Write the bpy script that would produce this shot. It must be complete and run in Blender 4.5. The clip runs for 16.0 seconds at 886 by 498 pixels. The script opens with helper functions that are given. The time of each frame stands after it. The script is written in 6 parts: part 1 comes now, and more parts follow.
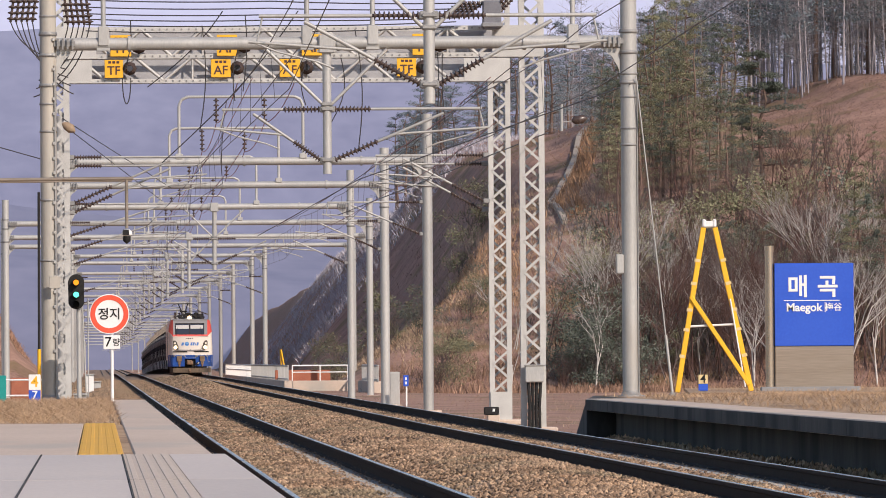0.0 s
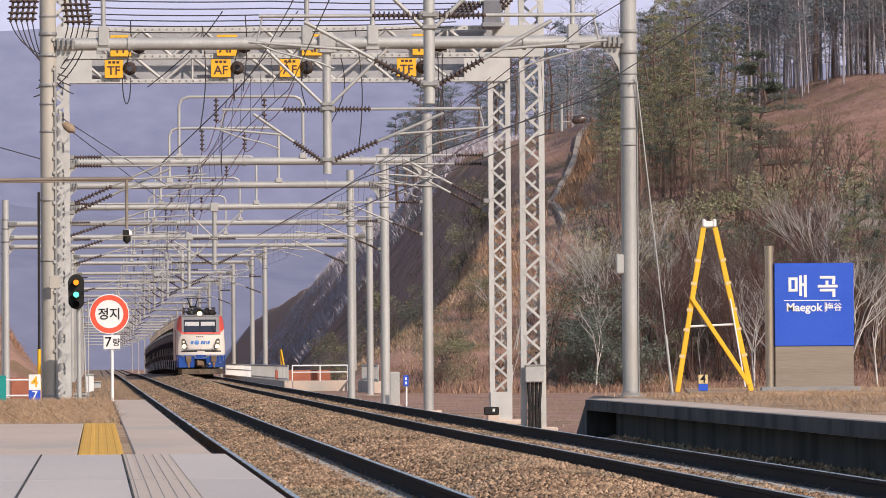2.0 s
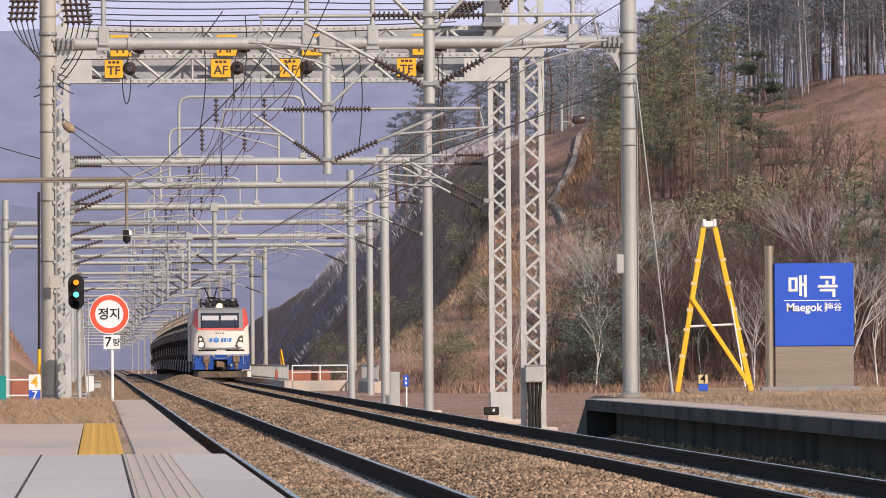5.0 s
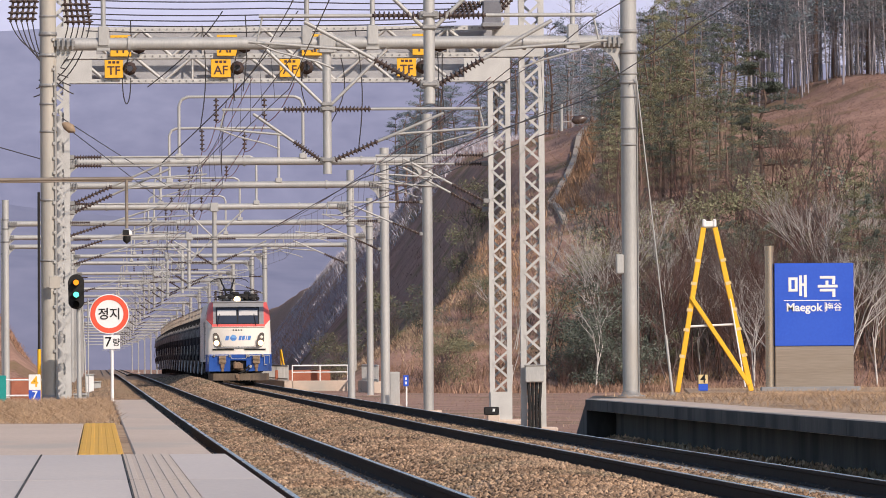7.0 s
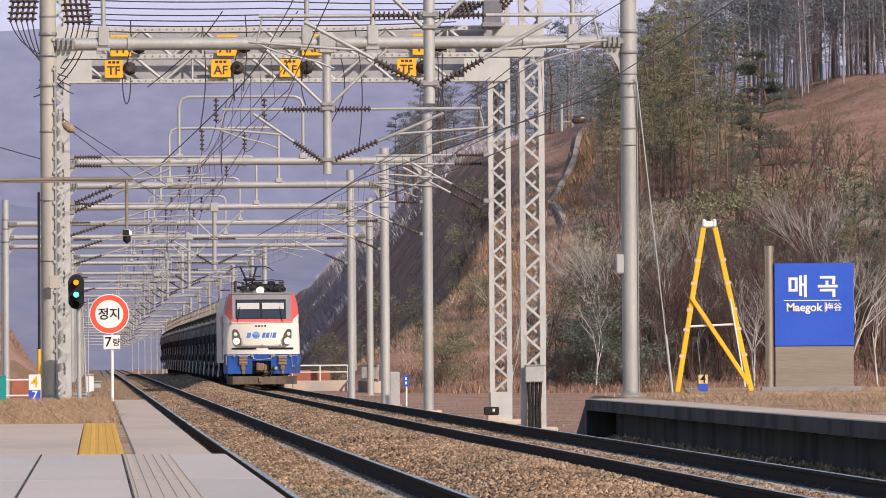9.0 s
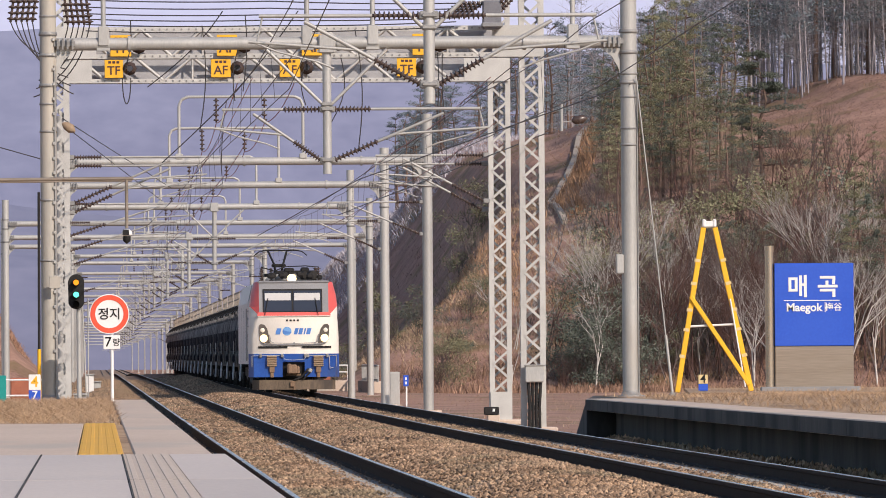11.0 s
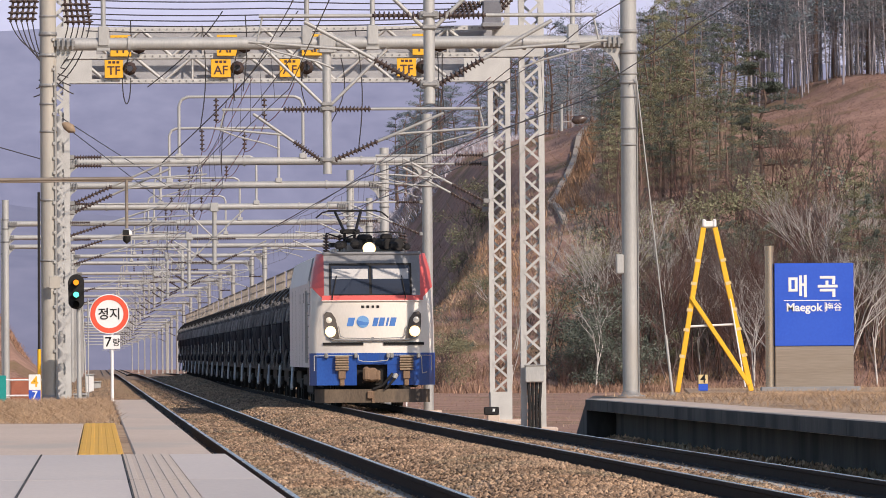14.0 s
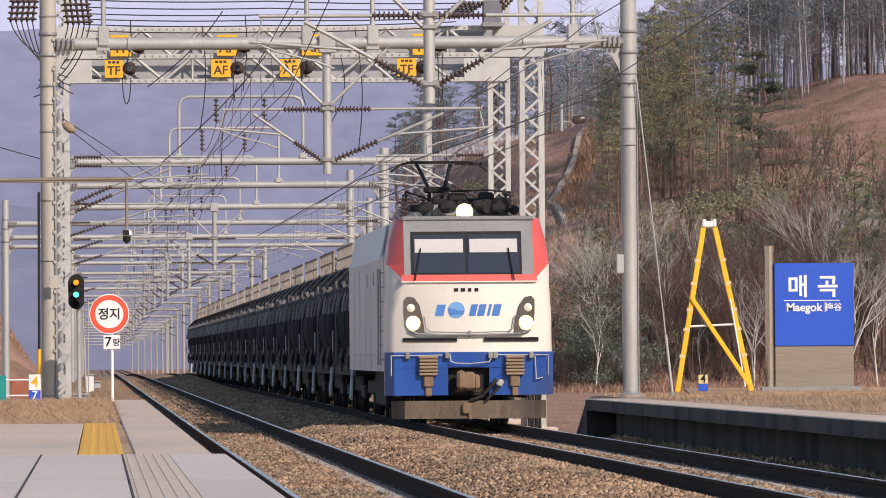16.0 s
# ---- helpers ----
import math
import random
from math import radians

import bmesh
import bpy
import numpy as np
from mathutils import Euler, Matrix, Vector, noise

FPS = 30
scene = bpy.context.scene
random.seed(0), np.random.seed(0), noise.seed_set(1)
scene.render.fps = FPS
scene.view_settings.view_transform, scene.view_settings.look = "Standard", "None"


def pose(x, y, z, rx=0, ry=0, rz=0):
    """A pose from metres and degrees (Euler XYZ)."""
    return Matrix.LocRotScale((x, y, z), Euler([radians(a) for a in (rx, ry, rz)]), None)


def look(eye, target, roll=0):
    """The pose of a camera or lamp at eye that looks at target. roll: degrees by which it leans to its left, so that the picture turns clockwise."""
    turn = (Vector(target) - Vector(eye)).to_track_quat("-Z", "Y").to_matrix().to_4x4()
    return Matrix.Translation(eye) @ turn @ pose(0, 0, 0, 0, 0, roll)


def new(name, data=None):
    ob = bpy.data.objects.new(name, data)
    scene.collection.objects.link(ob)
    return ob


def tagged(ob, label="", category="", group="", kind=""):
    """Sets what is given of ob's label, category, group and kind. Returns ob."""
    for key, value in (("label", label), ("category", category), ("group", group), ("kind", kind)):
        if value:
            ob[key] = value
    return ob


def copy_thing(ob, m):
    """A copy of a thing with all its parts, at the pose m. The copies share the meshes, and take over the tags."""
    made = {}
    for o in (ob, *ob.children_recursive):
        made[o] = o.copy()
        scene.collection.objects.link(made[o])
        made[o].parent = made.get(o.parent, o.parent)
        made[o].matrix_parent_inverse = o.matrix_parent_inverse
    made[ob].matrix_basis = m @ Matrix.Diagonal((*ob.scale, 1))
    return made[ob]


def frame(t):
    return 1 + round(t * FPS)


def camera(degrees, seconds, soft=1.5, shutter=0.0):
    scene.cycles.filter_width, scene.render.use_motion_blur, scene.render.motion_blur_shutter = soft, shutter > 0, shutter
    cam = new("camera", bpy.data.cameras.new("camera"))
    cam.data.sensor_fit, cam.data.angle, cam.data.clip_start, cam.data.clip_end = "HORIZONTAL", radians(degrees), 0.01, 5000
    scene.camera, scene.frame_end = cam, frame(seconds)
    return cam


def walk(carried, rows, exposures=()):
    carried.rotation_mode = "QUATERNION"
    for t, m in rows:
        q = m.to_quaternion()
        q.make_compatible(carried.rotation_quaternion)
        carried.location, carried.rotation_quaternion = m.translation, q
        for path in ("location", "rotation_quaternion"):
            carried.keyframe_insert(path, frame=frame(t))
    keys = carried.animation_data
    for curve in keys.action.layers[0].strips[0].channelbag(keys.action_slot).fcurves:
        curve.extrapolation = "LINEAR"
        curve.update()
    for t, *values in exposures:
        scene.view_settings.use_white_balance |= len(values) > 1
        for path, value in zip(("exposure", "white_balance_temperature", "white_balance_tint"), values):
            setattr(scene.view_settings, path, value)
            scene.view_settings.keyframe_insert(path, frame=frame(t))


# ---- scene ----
cam = camera(6.503, 16.0, soft=0.9)
EYE = (0.0, 0.0, 1.21)
VIEW = look(EYE, (44.45, 1000.0, 15.32), -0.4)
walk(cam, [(0.0, VIEW), (16.0, VIEW)], [(0.0, 0.16, 6220, 13), (16.0, 0.16, 6220, 13)])

# ---- light: low sun from the side of the far platform, clear pale sky ----
SUN_EL, SUN_OFF = 32.0, 57.0          # elevation, and degrees from +X towards the camera
sun_way = Vector((math.cos(radians(SUN_EL)) * math.cos(radians(SUN_OFF)),
                  -math.cos(radians(SUN_EL)) * math.sin(radians(SUN_OFF)), math.sin(radians(SUN_EL))))
sun = new("sun", bpy.data.lights.new("sun", "SUN"))
sun.data.energy, sun.data.angle, sun.data.color = 3.85, radians(0.6), (1.0, 0.85, 0.69)
sun.matrix_world = look((0, 0, 60), Vector((0, 0, 60)) - sun_way)
world = bpy.data.worlds.new("sky")
scene.world = world
world.use_nodes = True
wn = world.node_tree.nodes
sky = wn.new("ShaderNodeTexSky")
sky.sky_type, sky.sun_disc = "NISHITA", False
sky.sun_elevation, sky.sun_rotation = radians(SUN_EL), radians(90 + SUN_OFF)
sky.air_density, sky.dust_density, sky.ozone_density = 1.0, 0.7, 1.2
wn["Background"].inputs["Strength"].default_value = 0.105
world.node_tree.links.new(sky.outputs[0], wn["Background"].inputs["Color"])

# ---- tools ----
R = random.Random(7)


class Shape:
    """Vertices and faces of one mesh, gathered piece by piece."""

    def __init__(self):
        self.v, self.f, self.s = [], [], []

    def add(self, verts, faces, smooth=False):
        n = len(self.v)
        self.v.extend(tuple(p) for p in verts)
        self.f.extend(tuple(i + n for i in f) for f in faces)
        self.s.extend([smooth] * len(faces))
        return self

    def box(self, c, size, rz=0.0, rx=0.0, ry=0.0, bevel=0.0):
        hx, hy, hz = size[0] / 2, size[1] / 2, size[2] / 2
        m = pose(c[0], c[1], c[2], rx, ry, rz)
        if bevel <= 0:
            pts = [(-hx, -hy, -hz), (hx, -hy, -hz), (hx, hy, -hz), (-hx, hy, -hz),
                   (-hx, -hy, hz), (hx, -hy, hz), (hx, hy, hz), (-hx, hy, hz)]
            fs = [(0, 3, 2, 1), (4, 5, 6, 7), (0, 1, 5, 4), (1, 2, 6, 5), (2, 3, 7, 6), (3, 0, 4, 7)]
        else:
            b = min(bevel, hx * .9, hy * .9, hz * .9)
            pts, fs = [], []
            for z, ins in ((-hz, b), (-hz + b, 0), (hz - b, 0), (hz, b)):
                ax, ay = hx - ins, hy - ins
                k = b
                ring = [(-ax + k, -ay), (ax - k, -ay), (ax, -ay + k), (ax, ay - k), (ax - k, ay), (-ax + k, ay), (-ax, ay - k), (-ax, -ay + k)]
                pts += [(x, y, z) for x, y in ring]
            for r in range(3):
                for i in range(8):
                    j = (i + 1) % 8
                    fs.append((r * 8 + i, r * 8 + j, r * 8 + 8 + j, r * 8 + 8 + i))
            fs.append(tuple(range(7, -1, -1)))
            fs.append(tuple(range(24, 32)))
        return self.add([m @ Vector(p) for p in pts], fs)

    def tube(self, a, b, r, r2=None, seg=8, caps=True):
        a, b = Vector(a), Vector(b)
        r2 = r if r2 is None else r2
        q = (b - a).to_track_quat("Z", "Y")
        ring = [q @ Vector((math.cos(2 * math.pi * i / seg), math.sin(2 * math.pi * i / seg), 0)) for i in range(seg)]
        pts = [a + r * p for p in ring] + [b + r2 * p for p in ring]
        self.add(pts, [(i, (i + 1) % seg, seg + (i + 1) % seg, seg + i) for i in range(seg)], True)
        if caps:
            self.add(pts[:seg], [tuple(range(seg - 1, -1, -1))])
            self.add(pts[seg:], [tuple(range(seg))])
        return self

    def path(self, pts, r, seg=6):
        for a, b in zip(pts, pts[1:]):
            self.tube(a, b, r, seg=seg)
        return self

    def lathe(self, a, b, prof, seg=10):
        """prof: (share of the way from a to b, radius)"""
        a, b = Vector(a), Vector(b)
        q = (b - a).to_track_quat("Z", "Y")
        pts = []
        for u, r in prof:
            for i in range(seg):
                w = 2 * math.pi * i / seg
                pts.append(a + (b - a) * u + q @ Vector((r * math.cos(w), r * math.sin(w), 0)))
        n = len(prof)
        fs = [(k * seg + i, k * seg + (i + 1) % seg, (k + 1) * seg + (i + 1) % seg, (k + 1) * seg + i) for k in range(n - 1) for i in range(seg)]
        return self.add(pts, fs, True)

    def plate(self, outline, y0, y1):
        """an outline in x and z, pulled along y"""
        n = len(outline)
        pts = [(x, y0, z) for x, z in outline] + [(x, y1, z) for x, z in outline]
        fs = [tuple(range(n)), tuple(range(2 * n - 1, n - 1, -1))] + [(i, n + i, n + (i + 1) % n, (i + 1) % n) for i in range(n)]
        return self.add(pts, fs)

    def slab(self, outline, z0, z1):
        """an outline in x and y, pulled along z"""
        n = len(outline)
        pts = [(x, y, z0) for x, y in outline] + [(x, y, z1) for x, y in outline]
        fs = [tuple(range(n - 1, -1, -1)), tuple(range(n, 2 * n))] + [(i, (i + 1) % n, n + (i + 1) % n, n + i) for i in range(n)]
        return self.add(pts, fs)

    def along(self, outline, y0, y1, steps=1):
        """a profile in x and z, run along y"""
        return self.run(outline, [(0, y0 + (y1 - y0) * k / steps, 0) for k in range(steps + 1)])

    def run(self, outline, stations):
        """a profile in x and z, carried along stations (x, y, z)"""
        n, steps = len(outline), len(stations) - 1
        pts = [(x + sx, y, z + sz) for sx, y, sz in stations for x, z in outline]
        fs = [(k * n + i, k * n + n + i, k * n + n + (i + 1) % n, k * n + (i + 1) % n) for k in range(steps) for i in range(n)]
        fs += [tuple(range(n)), tuple(range(steps * n + n - 1, steps * n - 1, -1))]
        return self.add(pts, fs)

    def insulator(self, a, b, r=0.07, n=8, core=0.025):
        prof = [(0, core)]
        for i in range(n):
            u = (i + .5) / n
            prof += [(u - .3 / n, core), (u - .05 / n, r), (u + .12 / n, r * .9), (u + .2 / n, core)]
        prof.append((1, core))
        return self.lathe(a, b, prof, 8)

    def mesh(self, name, material):
        me = bpy.data.meshes.new(name)
        me.from_pydata(self.v, [], self.f)
        me.polygons.foreach_set("use_smooth", self.s)
        me.materials.append(material)
        me.update()
        return me


def part(name, shape, material, parent=None, label=""):
    me = shape.mesh(name, material) if isinstance(shape, Shape) else shape
    ob = new(name, me)
    if parent is not None:
        ob.parent = parent
    if label:
        ob["label"] = label
    return ob


def pieces(name, shapes, material, parent, label=""):
    """one part for each shape"""
    return [part(name, s, material, parent, label) for s in shapes]


def thing(name, label, category, group="", at=(0, 0, 0), rz=0.0):
    ob = new(name)
    ob.empty_display_size = 0.3
    ob.matrix_world = pose(*at, 0, 0, rz)
    return tagged(ob, label, category, group)


# ---- materials ----
def surface(name, a, b, rough=0.6, metal=0.0, scale=6.0, fine=60.0, bump=0.15, vary=0.0, stretch=(1, 1, 1), stain=None, stain_at=0.62):
    """colour a to b by noise at two scales, small relief; stain: a third colour in patches"""
    m = bpy.data.materials.new(name)
    m.use_nodes = True
    n, l = m.node_tree.nodes, m.node_tree.links
    p = n["Principled BSDF"]
    p.inputs["Metallic"].default_value = metal
    p.inputs["Specular IOR Level"].default_value = 0.3 if rough >= 0.8 else 0.5
    co = n.new("ShaderNodeTexCoord")
    mp = n.new("ShaderNodeMapping")
    mp.inputs["Scale"].default_value = stretch
    l.new(co.outputs["Object"], mp.inputs["Vector"])
    big, small = n.new("ShaderNodeTexNoise"), n.new("ShaderNodeTexNoise")
    for t, s, d in ((big, scale, 4), (small, fine, 3)):
        t.inputs["Scale"].default_value, t.inputs["Detail"].default_value = s, d
        l.new(mp.outputs[0], t.inputs["Vector"])
    mix = n.new("ShaderNodeMix")
    mix.data_type = "RGBA"
    add = n.new("ShaderNodeMath")
    add.operation = "MULTIPLY_ADD"
    add.inputs[1].default_value, add.inputs[2].default_value = 0.7, 0.0
    l.new(big.outputs["Fac"], add.inputs[0])
    sm = n.new("ShaderNodeMath")
    sm.operation = "MULTIPLY_ADD"
    sm.inputs[1].default_value = 0.6
    l.new(small.outputs["Fac"], sm.inputs[0])
    l.new(add.outputs[0], sm.inputs[2])
    ramp = n.new("ShaderNodeMapRange")
    ramp.inputs["From Min"].default_value, ramp.inputs["From Max"].default_value = 0.42, 0.88
    l.new(sm.outputs[0], ramp.inputs["Value"])
    l.new(ramp.outputs[0], mix.inputs["Factor"])
    mix.inputs["A"].default_value, mix.inputs["B"].default_value = (*a, 1), (*b, 1)
    out = mix.outputs["Result"]
    if stain:
        st = n.new("ShaderNodeTexNoise")
        st.inputs["Scale"].default_value, st.inputs["Detail"].default_value = scale * .45, 5
        l.new(mp.outputs[0], st.inputs["Vector"])
        rg = n.new("ShaderNodeMapRange")
        rg.inputs["From Min"].default_value, rg.inputs["From Max"].default_value = stain_at - .06, stain_at + .08
        l.new(st.outputs["Fac"], rg.inputs["Value"])
        m2 = n.new("ShaderNodeMix")
        m2.data_type = "RGBA"
        l.new(rg.outputs[0], m2.inputs["Factor"])
        l.new(out, m2.inputs["A"])
        m2.inputs["B"].default_value = (*stain, 1)
        out = m2.outputs["Result"]
    if vary:
        for kind, sock in (("ShaderNodeObjectInfo", "Random"), ("ShaderNodeNewGeometry", "Random Per Island")):
            g = n.new(kind)
            r = n.new("ShaderNodeMapRange")
            r.inputs["To Min"].default_value, r.inputs["To Max"].default_value = 1 - vary, 1 + vary
            l.new(g.outputs[sock], r.inputs["Value"])
            h = n.new("ShaderNodeHueSaturation")
            l.new(r.outputs[0], h.inputs["Value"])
            l.new(out, h.inputs["Color"])
            out = h.outputs[0]
    l.new(out, p.inputs["Base Color"])
    rr = n.new("ShaderNodeMapRange")
    rr.inputs["To Min"].default_value, rr.inputs["To Max"].default_value = max(0.03, rough - .12), min(1, rough + .12)
    l.new(big.outputs["Fac"], rr.inputs["Value"])
    l.new(rr.outputs[0], p.inputs["Roughness"])
    if bump:
        bp = n.new("ShaderNodeBump")
        bp.inputs["Strength"].default_value, bp.inputs["Distance"].default_value = bump, 0.02
        l.new(small.outputs["Fac"], bp.inputs["Height"])
        l.new(bp.outputs[0], p.inputs["Normal"])
    return m


def glow(name, c, strength):
    m = bpy.data.materials.new(name)
    m.use_nodes = True
    p = m.node_tree.nodes["Principled BSDF"]
    p.inputs["Base Color"].default_value = (*c, 1)
    p.inputs["Emission Color"].default_value = (*c, 1)
    p.inputs["Emission Strength"].default_value = strength
    return m


def glassy(name, c, rough=0.05):
    m = bpy.data.materials.new(name)
    m.use_nodes = True
    p = m.node_tree.nodes["Principled BSDF"]
    p.inputs["Base Color"].default_value = (*c, 1)
    p.inputs["Roughness"].default_value = rough
    p.inputs["Specular IOR Level"].default_value = 0.6
    return m


GALV = surface("galvanised_steel", (0.36, 0.355, 0.34), (0.48, 0.47, 0.445), 0.5, 0.25, 3, 40, 0.05, 0.08, (1, 1, .25), (0.40, 0.37, 0.33), .66)
GALV_DARK = surface("weathered_steel", (0.22, 0.22, 0.22), (0.34, 0.33, 0.31), 0.6, 0.4, 5, 40, 0.08, 0.1)
CERAMIC = surface("brown_ceramic", (0.05, 0.035, 0.03), (0.10, 0.07, 0.06), 0.25, 0, 8, 40, 0)
GREYPOLY = surface("grey_polymer", (0.13, 0.13, 0.15), (0.2, 0.2, 0.22), 0.4, 0, 8, 40, 0)
WIRE = surface("tarnished_wire", (0.03, 0.03, 0.035), (0.07, 0.06, 0.055), 0.5, 0.5, 3, 30, 0)
WIRE_RED = surface("red_sheathed_wire", (0.25, 0.05, 0.05), (0.35, 0.09, 0.08), 0.5, 0, 3, 30, 0)
RAIL_SIDE = surface("rusty_rail", (0.028, 0.021, 0.019), (0.058, 0.043, 0.037), 0.85, 0.0, 4, 80, 0.2)
RAIL_TOP = surface("worn_rail_head", (0.42, 0.41, 0.40), (0.58, 0.57, 0.56), 0.28, 0.9, 3, 60, 0.03, 0, (1, .1, 1))
RAIL_SIDE.node_tree.nodes["Principled BSDF"].inputs["Specular IOR Level"].default_value = 0.08
BALLAST = surface("ballast_bed", (0.15, 0.10, 0.068), (0.36, 0.265, 0.19), 0.9, 0, 3, 16, 1.0, 0, (1, 1, 1), (0.16, 0.12, 0.09), .6)
STONE = surface("crushed_stone", (0.125, 0.068, 0.037), (0.50, 0.345, 0.22), 0.85, 0, 0.9, 14, 0.5, 0.6, (1, .35, 1), (0.25, 0.19, 0.12), .56)
CONCRETE = surface("platform_concrete", (0.50, 0.395, 0.315), (0.61, 0.495, 0.405), 0.85, 0, 0.7, 25, 0.12, 0.05, (1, .3, 1), (0.40, 0.37, 0.33), .62)
# stains, and a base darkened for the shade under the platform edges
CONCRETE_OLD = surface("stained_shaded_concrete", (0.05, 0.046, 0.044), (0.115, 0.106, 0.098), 0.9, 0, 1.2, 12, 0.3, 0.08, (1, 1, .3), (0.03, 0.03, 0.03), .53)
PAVER = surface("pale_paving", (0.52, 0.44, 0.385), (0.62, 0.535, 0.47), 0.55, 0, 0.8, 30, 0.06, 0.04, (1, .3, 1))
SLEEPER = surface("sleeper_concrete", (0.30, 0.29, 0.28), (0.42, 0.41, 0.39), 0.85, 0, 3, 30, 0.3, 0.12)
TACTILE = surface("tactile_yellow", (0.62, 0.33, 0.03), (0.80, 0.46, 0.06), 0.7, 0, 3, 30, 0.2, 0.1)
SOIL = surface("dry_soil", (0.19, 0.105, 0.078), (0.49, 0.30, 0.225), 0.95, 0, 0.5, 5.0, 1.0, 0, (1, 1, 1), (0.22, 0.15, 0.08), .56)

# ---- ground, tracks and platforms ----
TRACKS = (2.5, 6.85)          # centre lines at the platforms; the rail heads lie at z = 0


def lane(y):
    """sideways shift and height of the line: it bears slightly left and climbs to a crest, then falls away"""
    u = max(0.0, y - 143)
    z = .0007 * u - 1.2e-5 * max(0.0, min(y, 900) - 520) ** 2
    if y > 900:
        z -= .0007 * (y - 900)
    return -.00085 * min(u, 900), z


def hill_height(x, y):
    """the wooded hill beside the line, with the cutting that faces the track"""
    foot = 13.0 + (y - 450) * 0.010 + .003 * max(0, y - 560) + 1.2 * math.sin(y * .03)
    run = x - foot
    steep = min(1.0, max(0.0, (y - 480) / 80))
    near = .75 * run if run < 6 else 4.5 + 1.5 * (run - 6)
    a = min(near * (1 - steep) + 1.35 * run * steep, 0.35 * run + 0.8 + 0.08 * (min(y, 520) - 380))
    b = 0.20 * (y - 372) + 0.04 * max(0, x - 30)
    c = 18.2 + .08 * max(-20, x - 38)
    k = 1.2
    if a < -5 or b < -5:
        return 0.0
    h = -k * math.log(math.exp(-min(a, 80) / k) + math.exp(-min(b, 80) / k) + math.exp(-c / k))
    if h <= 0:
        return 0.0
    n = noise.noise((x * .12, y * .04, 0)) * 1.0 + noise.noise((x * .4, y * .12, 3)) * .35
    return max(0.0, h + n * min(1, h / 4))


def left_foot(y):
    return -3.9 - (y - 500) * .0078


def left_hill(x, y):
    """the bank that closes in on the other side of the line"""
    h = min(1.6 * (left_foot(y) - x), 0.4 * (y - 470), 14)
    if h <= 0:
        return 0.0
    return max(0.0, h + noise.noise((x * .3, y * .05, 9)) * min(1.0, h * .4))


def ground_height(x, y):
    z = -0.42
    if y > 360:
        z += hill_height(x, y) + left_hill(x, y)
    rise = lane(y)[1]
    z += rise if rise < 0 else rise * max(0.0, min(1.0, (14 - abs(x - 3)) / 6))
    return z + 0.05 * noise.noise((x * .3, y * .05, 5))


def lattice_steps(marks):
    out = []
    for a, b, s in marks:
        n = max(1, round((b - a) / s))
        out += [a + (b - a) * i / n for i in range(n)]
    return out + [marks[-1][1]]


xs = lattice_steps([(-900, -120, 90), (-120, -30, 10), (-30, 10, 2.5), (10, 60, 1.0), (60, 130, 5), (130, 900, 90)])
ys = lattice_steps([(-300, 0, 75), (0, 360, 12), (360, 540, 3.0), (540, 1100, 10), (1100, 4500, 200)])
g = Shape()
g.add([(x, y, ground_height(x, y)) for y in ys for x in xs],
      [(j * len(xs) + i, j * len(xs) + i + 1, (j + 1) * len(xs) + i + 1, (j + 1) * len(xs) + i) for j in range(len(ys) - 1) for i in range(len(xs) - 1)], True)
ground = tagged(part("ground", g, SOIL), "dry brown soil with dead grass and a wooded hillside", "ground", kind="structure")


def mound(x, y):
    """ballast tipped between the tracks and at the platform end"""
    a = .30 * math.exp(-((x - 4.62) / .55) ** 2 - ((y - 365) / 62) ** 4)
    b = .16 * math.exp(-((x - 1.12) / .34) ** 2 - ((y - 161) / 13) ** 4)
    c = .10 * math.exp(-((x - 4.6) / .8) ** 2) * noise.noise((x * .5, y * .07, 2))
    return a + b + max(0, c)


def bed_height(x):
    """top of the ballast across the two tracks"""
    d = min(abs(x - c) for c in TRACKS)
    z = -0.20 if d < 0.62 else -0.20 + min(1, (d - .62) / .12) * .02
    if d > 0.85:
        z = -0.19 + min(1, (d - .85) / .7) * (0.16 if TRACKS[0] < x < TRACKS[1] else 0.05)
    if x > 8.15:
        z -= (x - 8.15) * .45
    if x < .6:
        z = -.14 + .10 * math.sin((x + .2) * 1.4) if x > -1.2 else -.22 - (-1.2 - x) * .5
    return z


g = Shape()
bx = [-1.9 + .12 * i for i in range(98)]
by = lattice_steps([(-60, 30, 10), (30, 200, 2.0), (200, 400, 10), (400, 2300, 20)])
g.add([(x + lane(y)[0], y, bed_height(x) + mound(x, y) + lane(y)[1] + .02 * noise.noise((x * 2, y * .5, 0))) for y in by for x in bx],
      [(j * len(bx) + i, j * len(bx) + i + 1, (j + 1) * len(bx) + i + 1, (j + 1) * len(bx) + i) for j in range(len(by) - 1) for i in range(len(bx) - 1)], True)
ballast = tagged(part("ballast_bed", g, BALLAST), "brown crushed stone ballast under two tracks", "ballast", kind="structure")


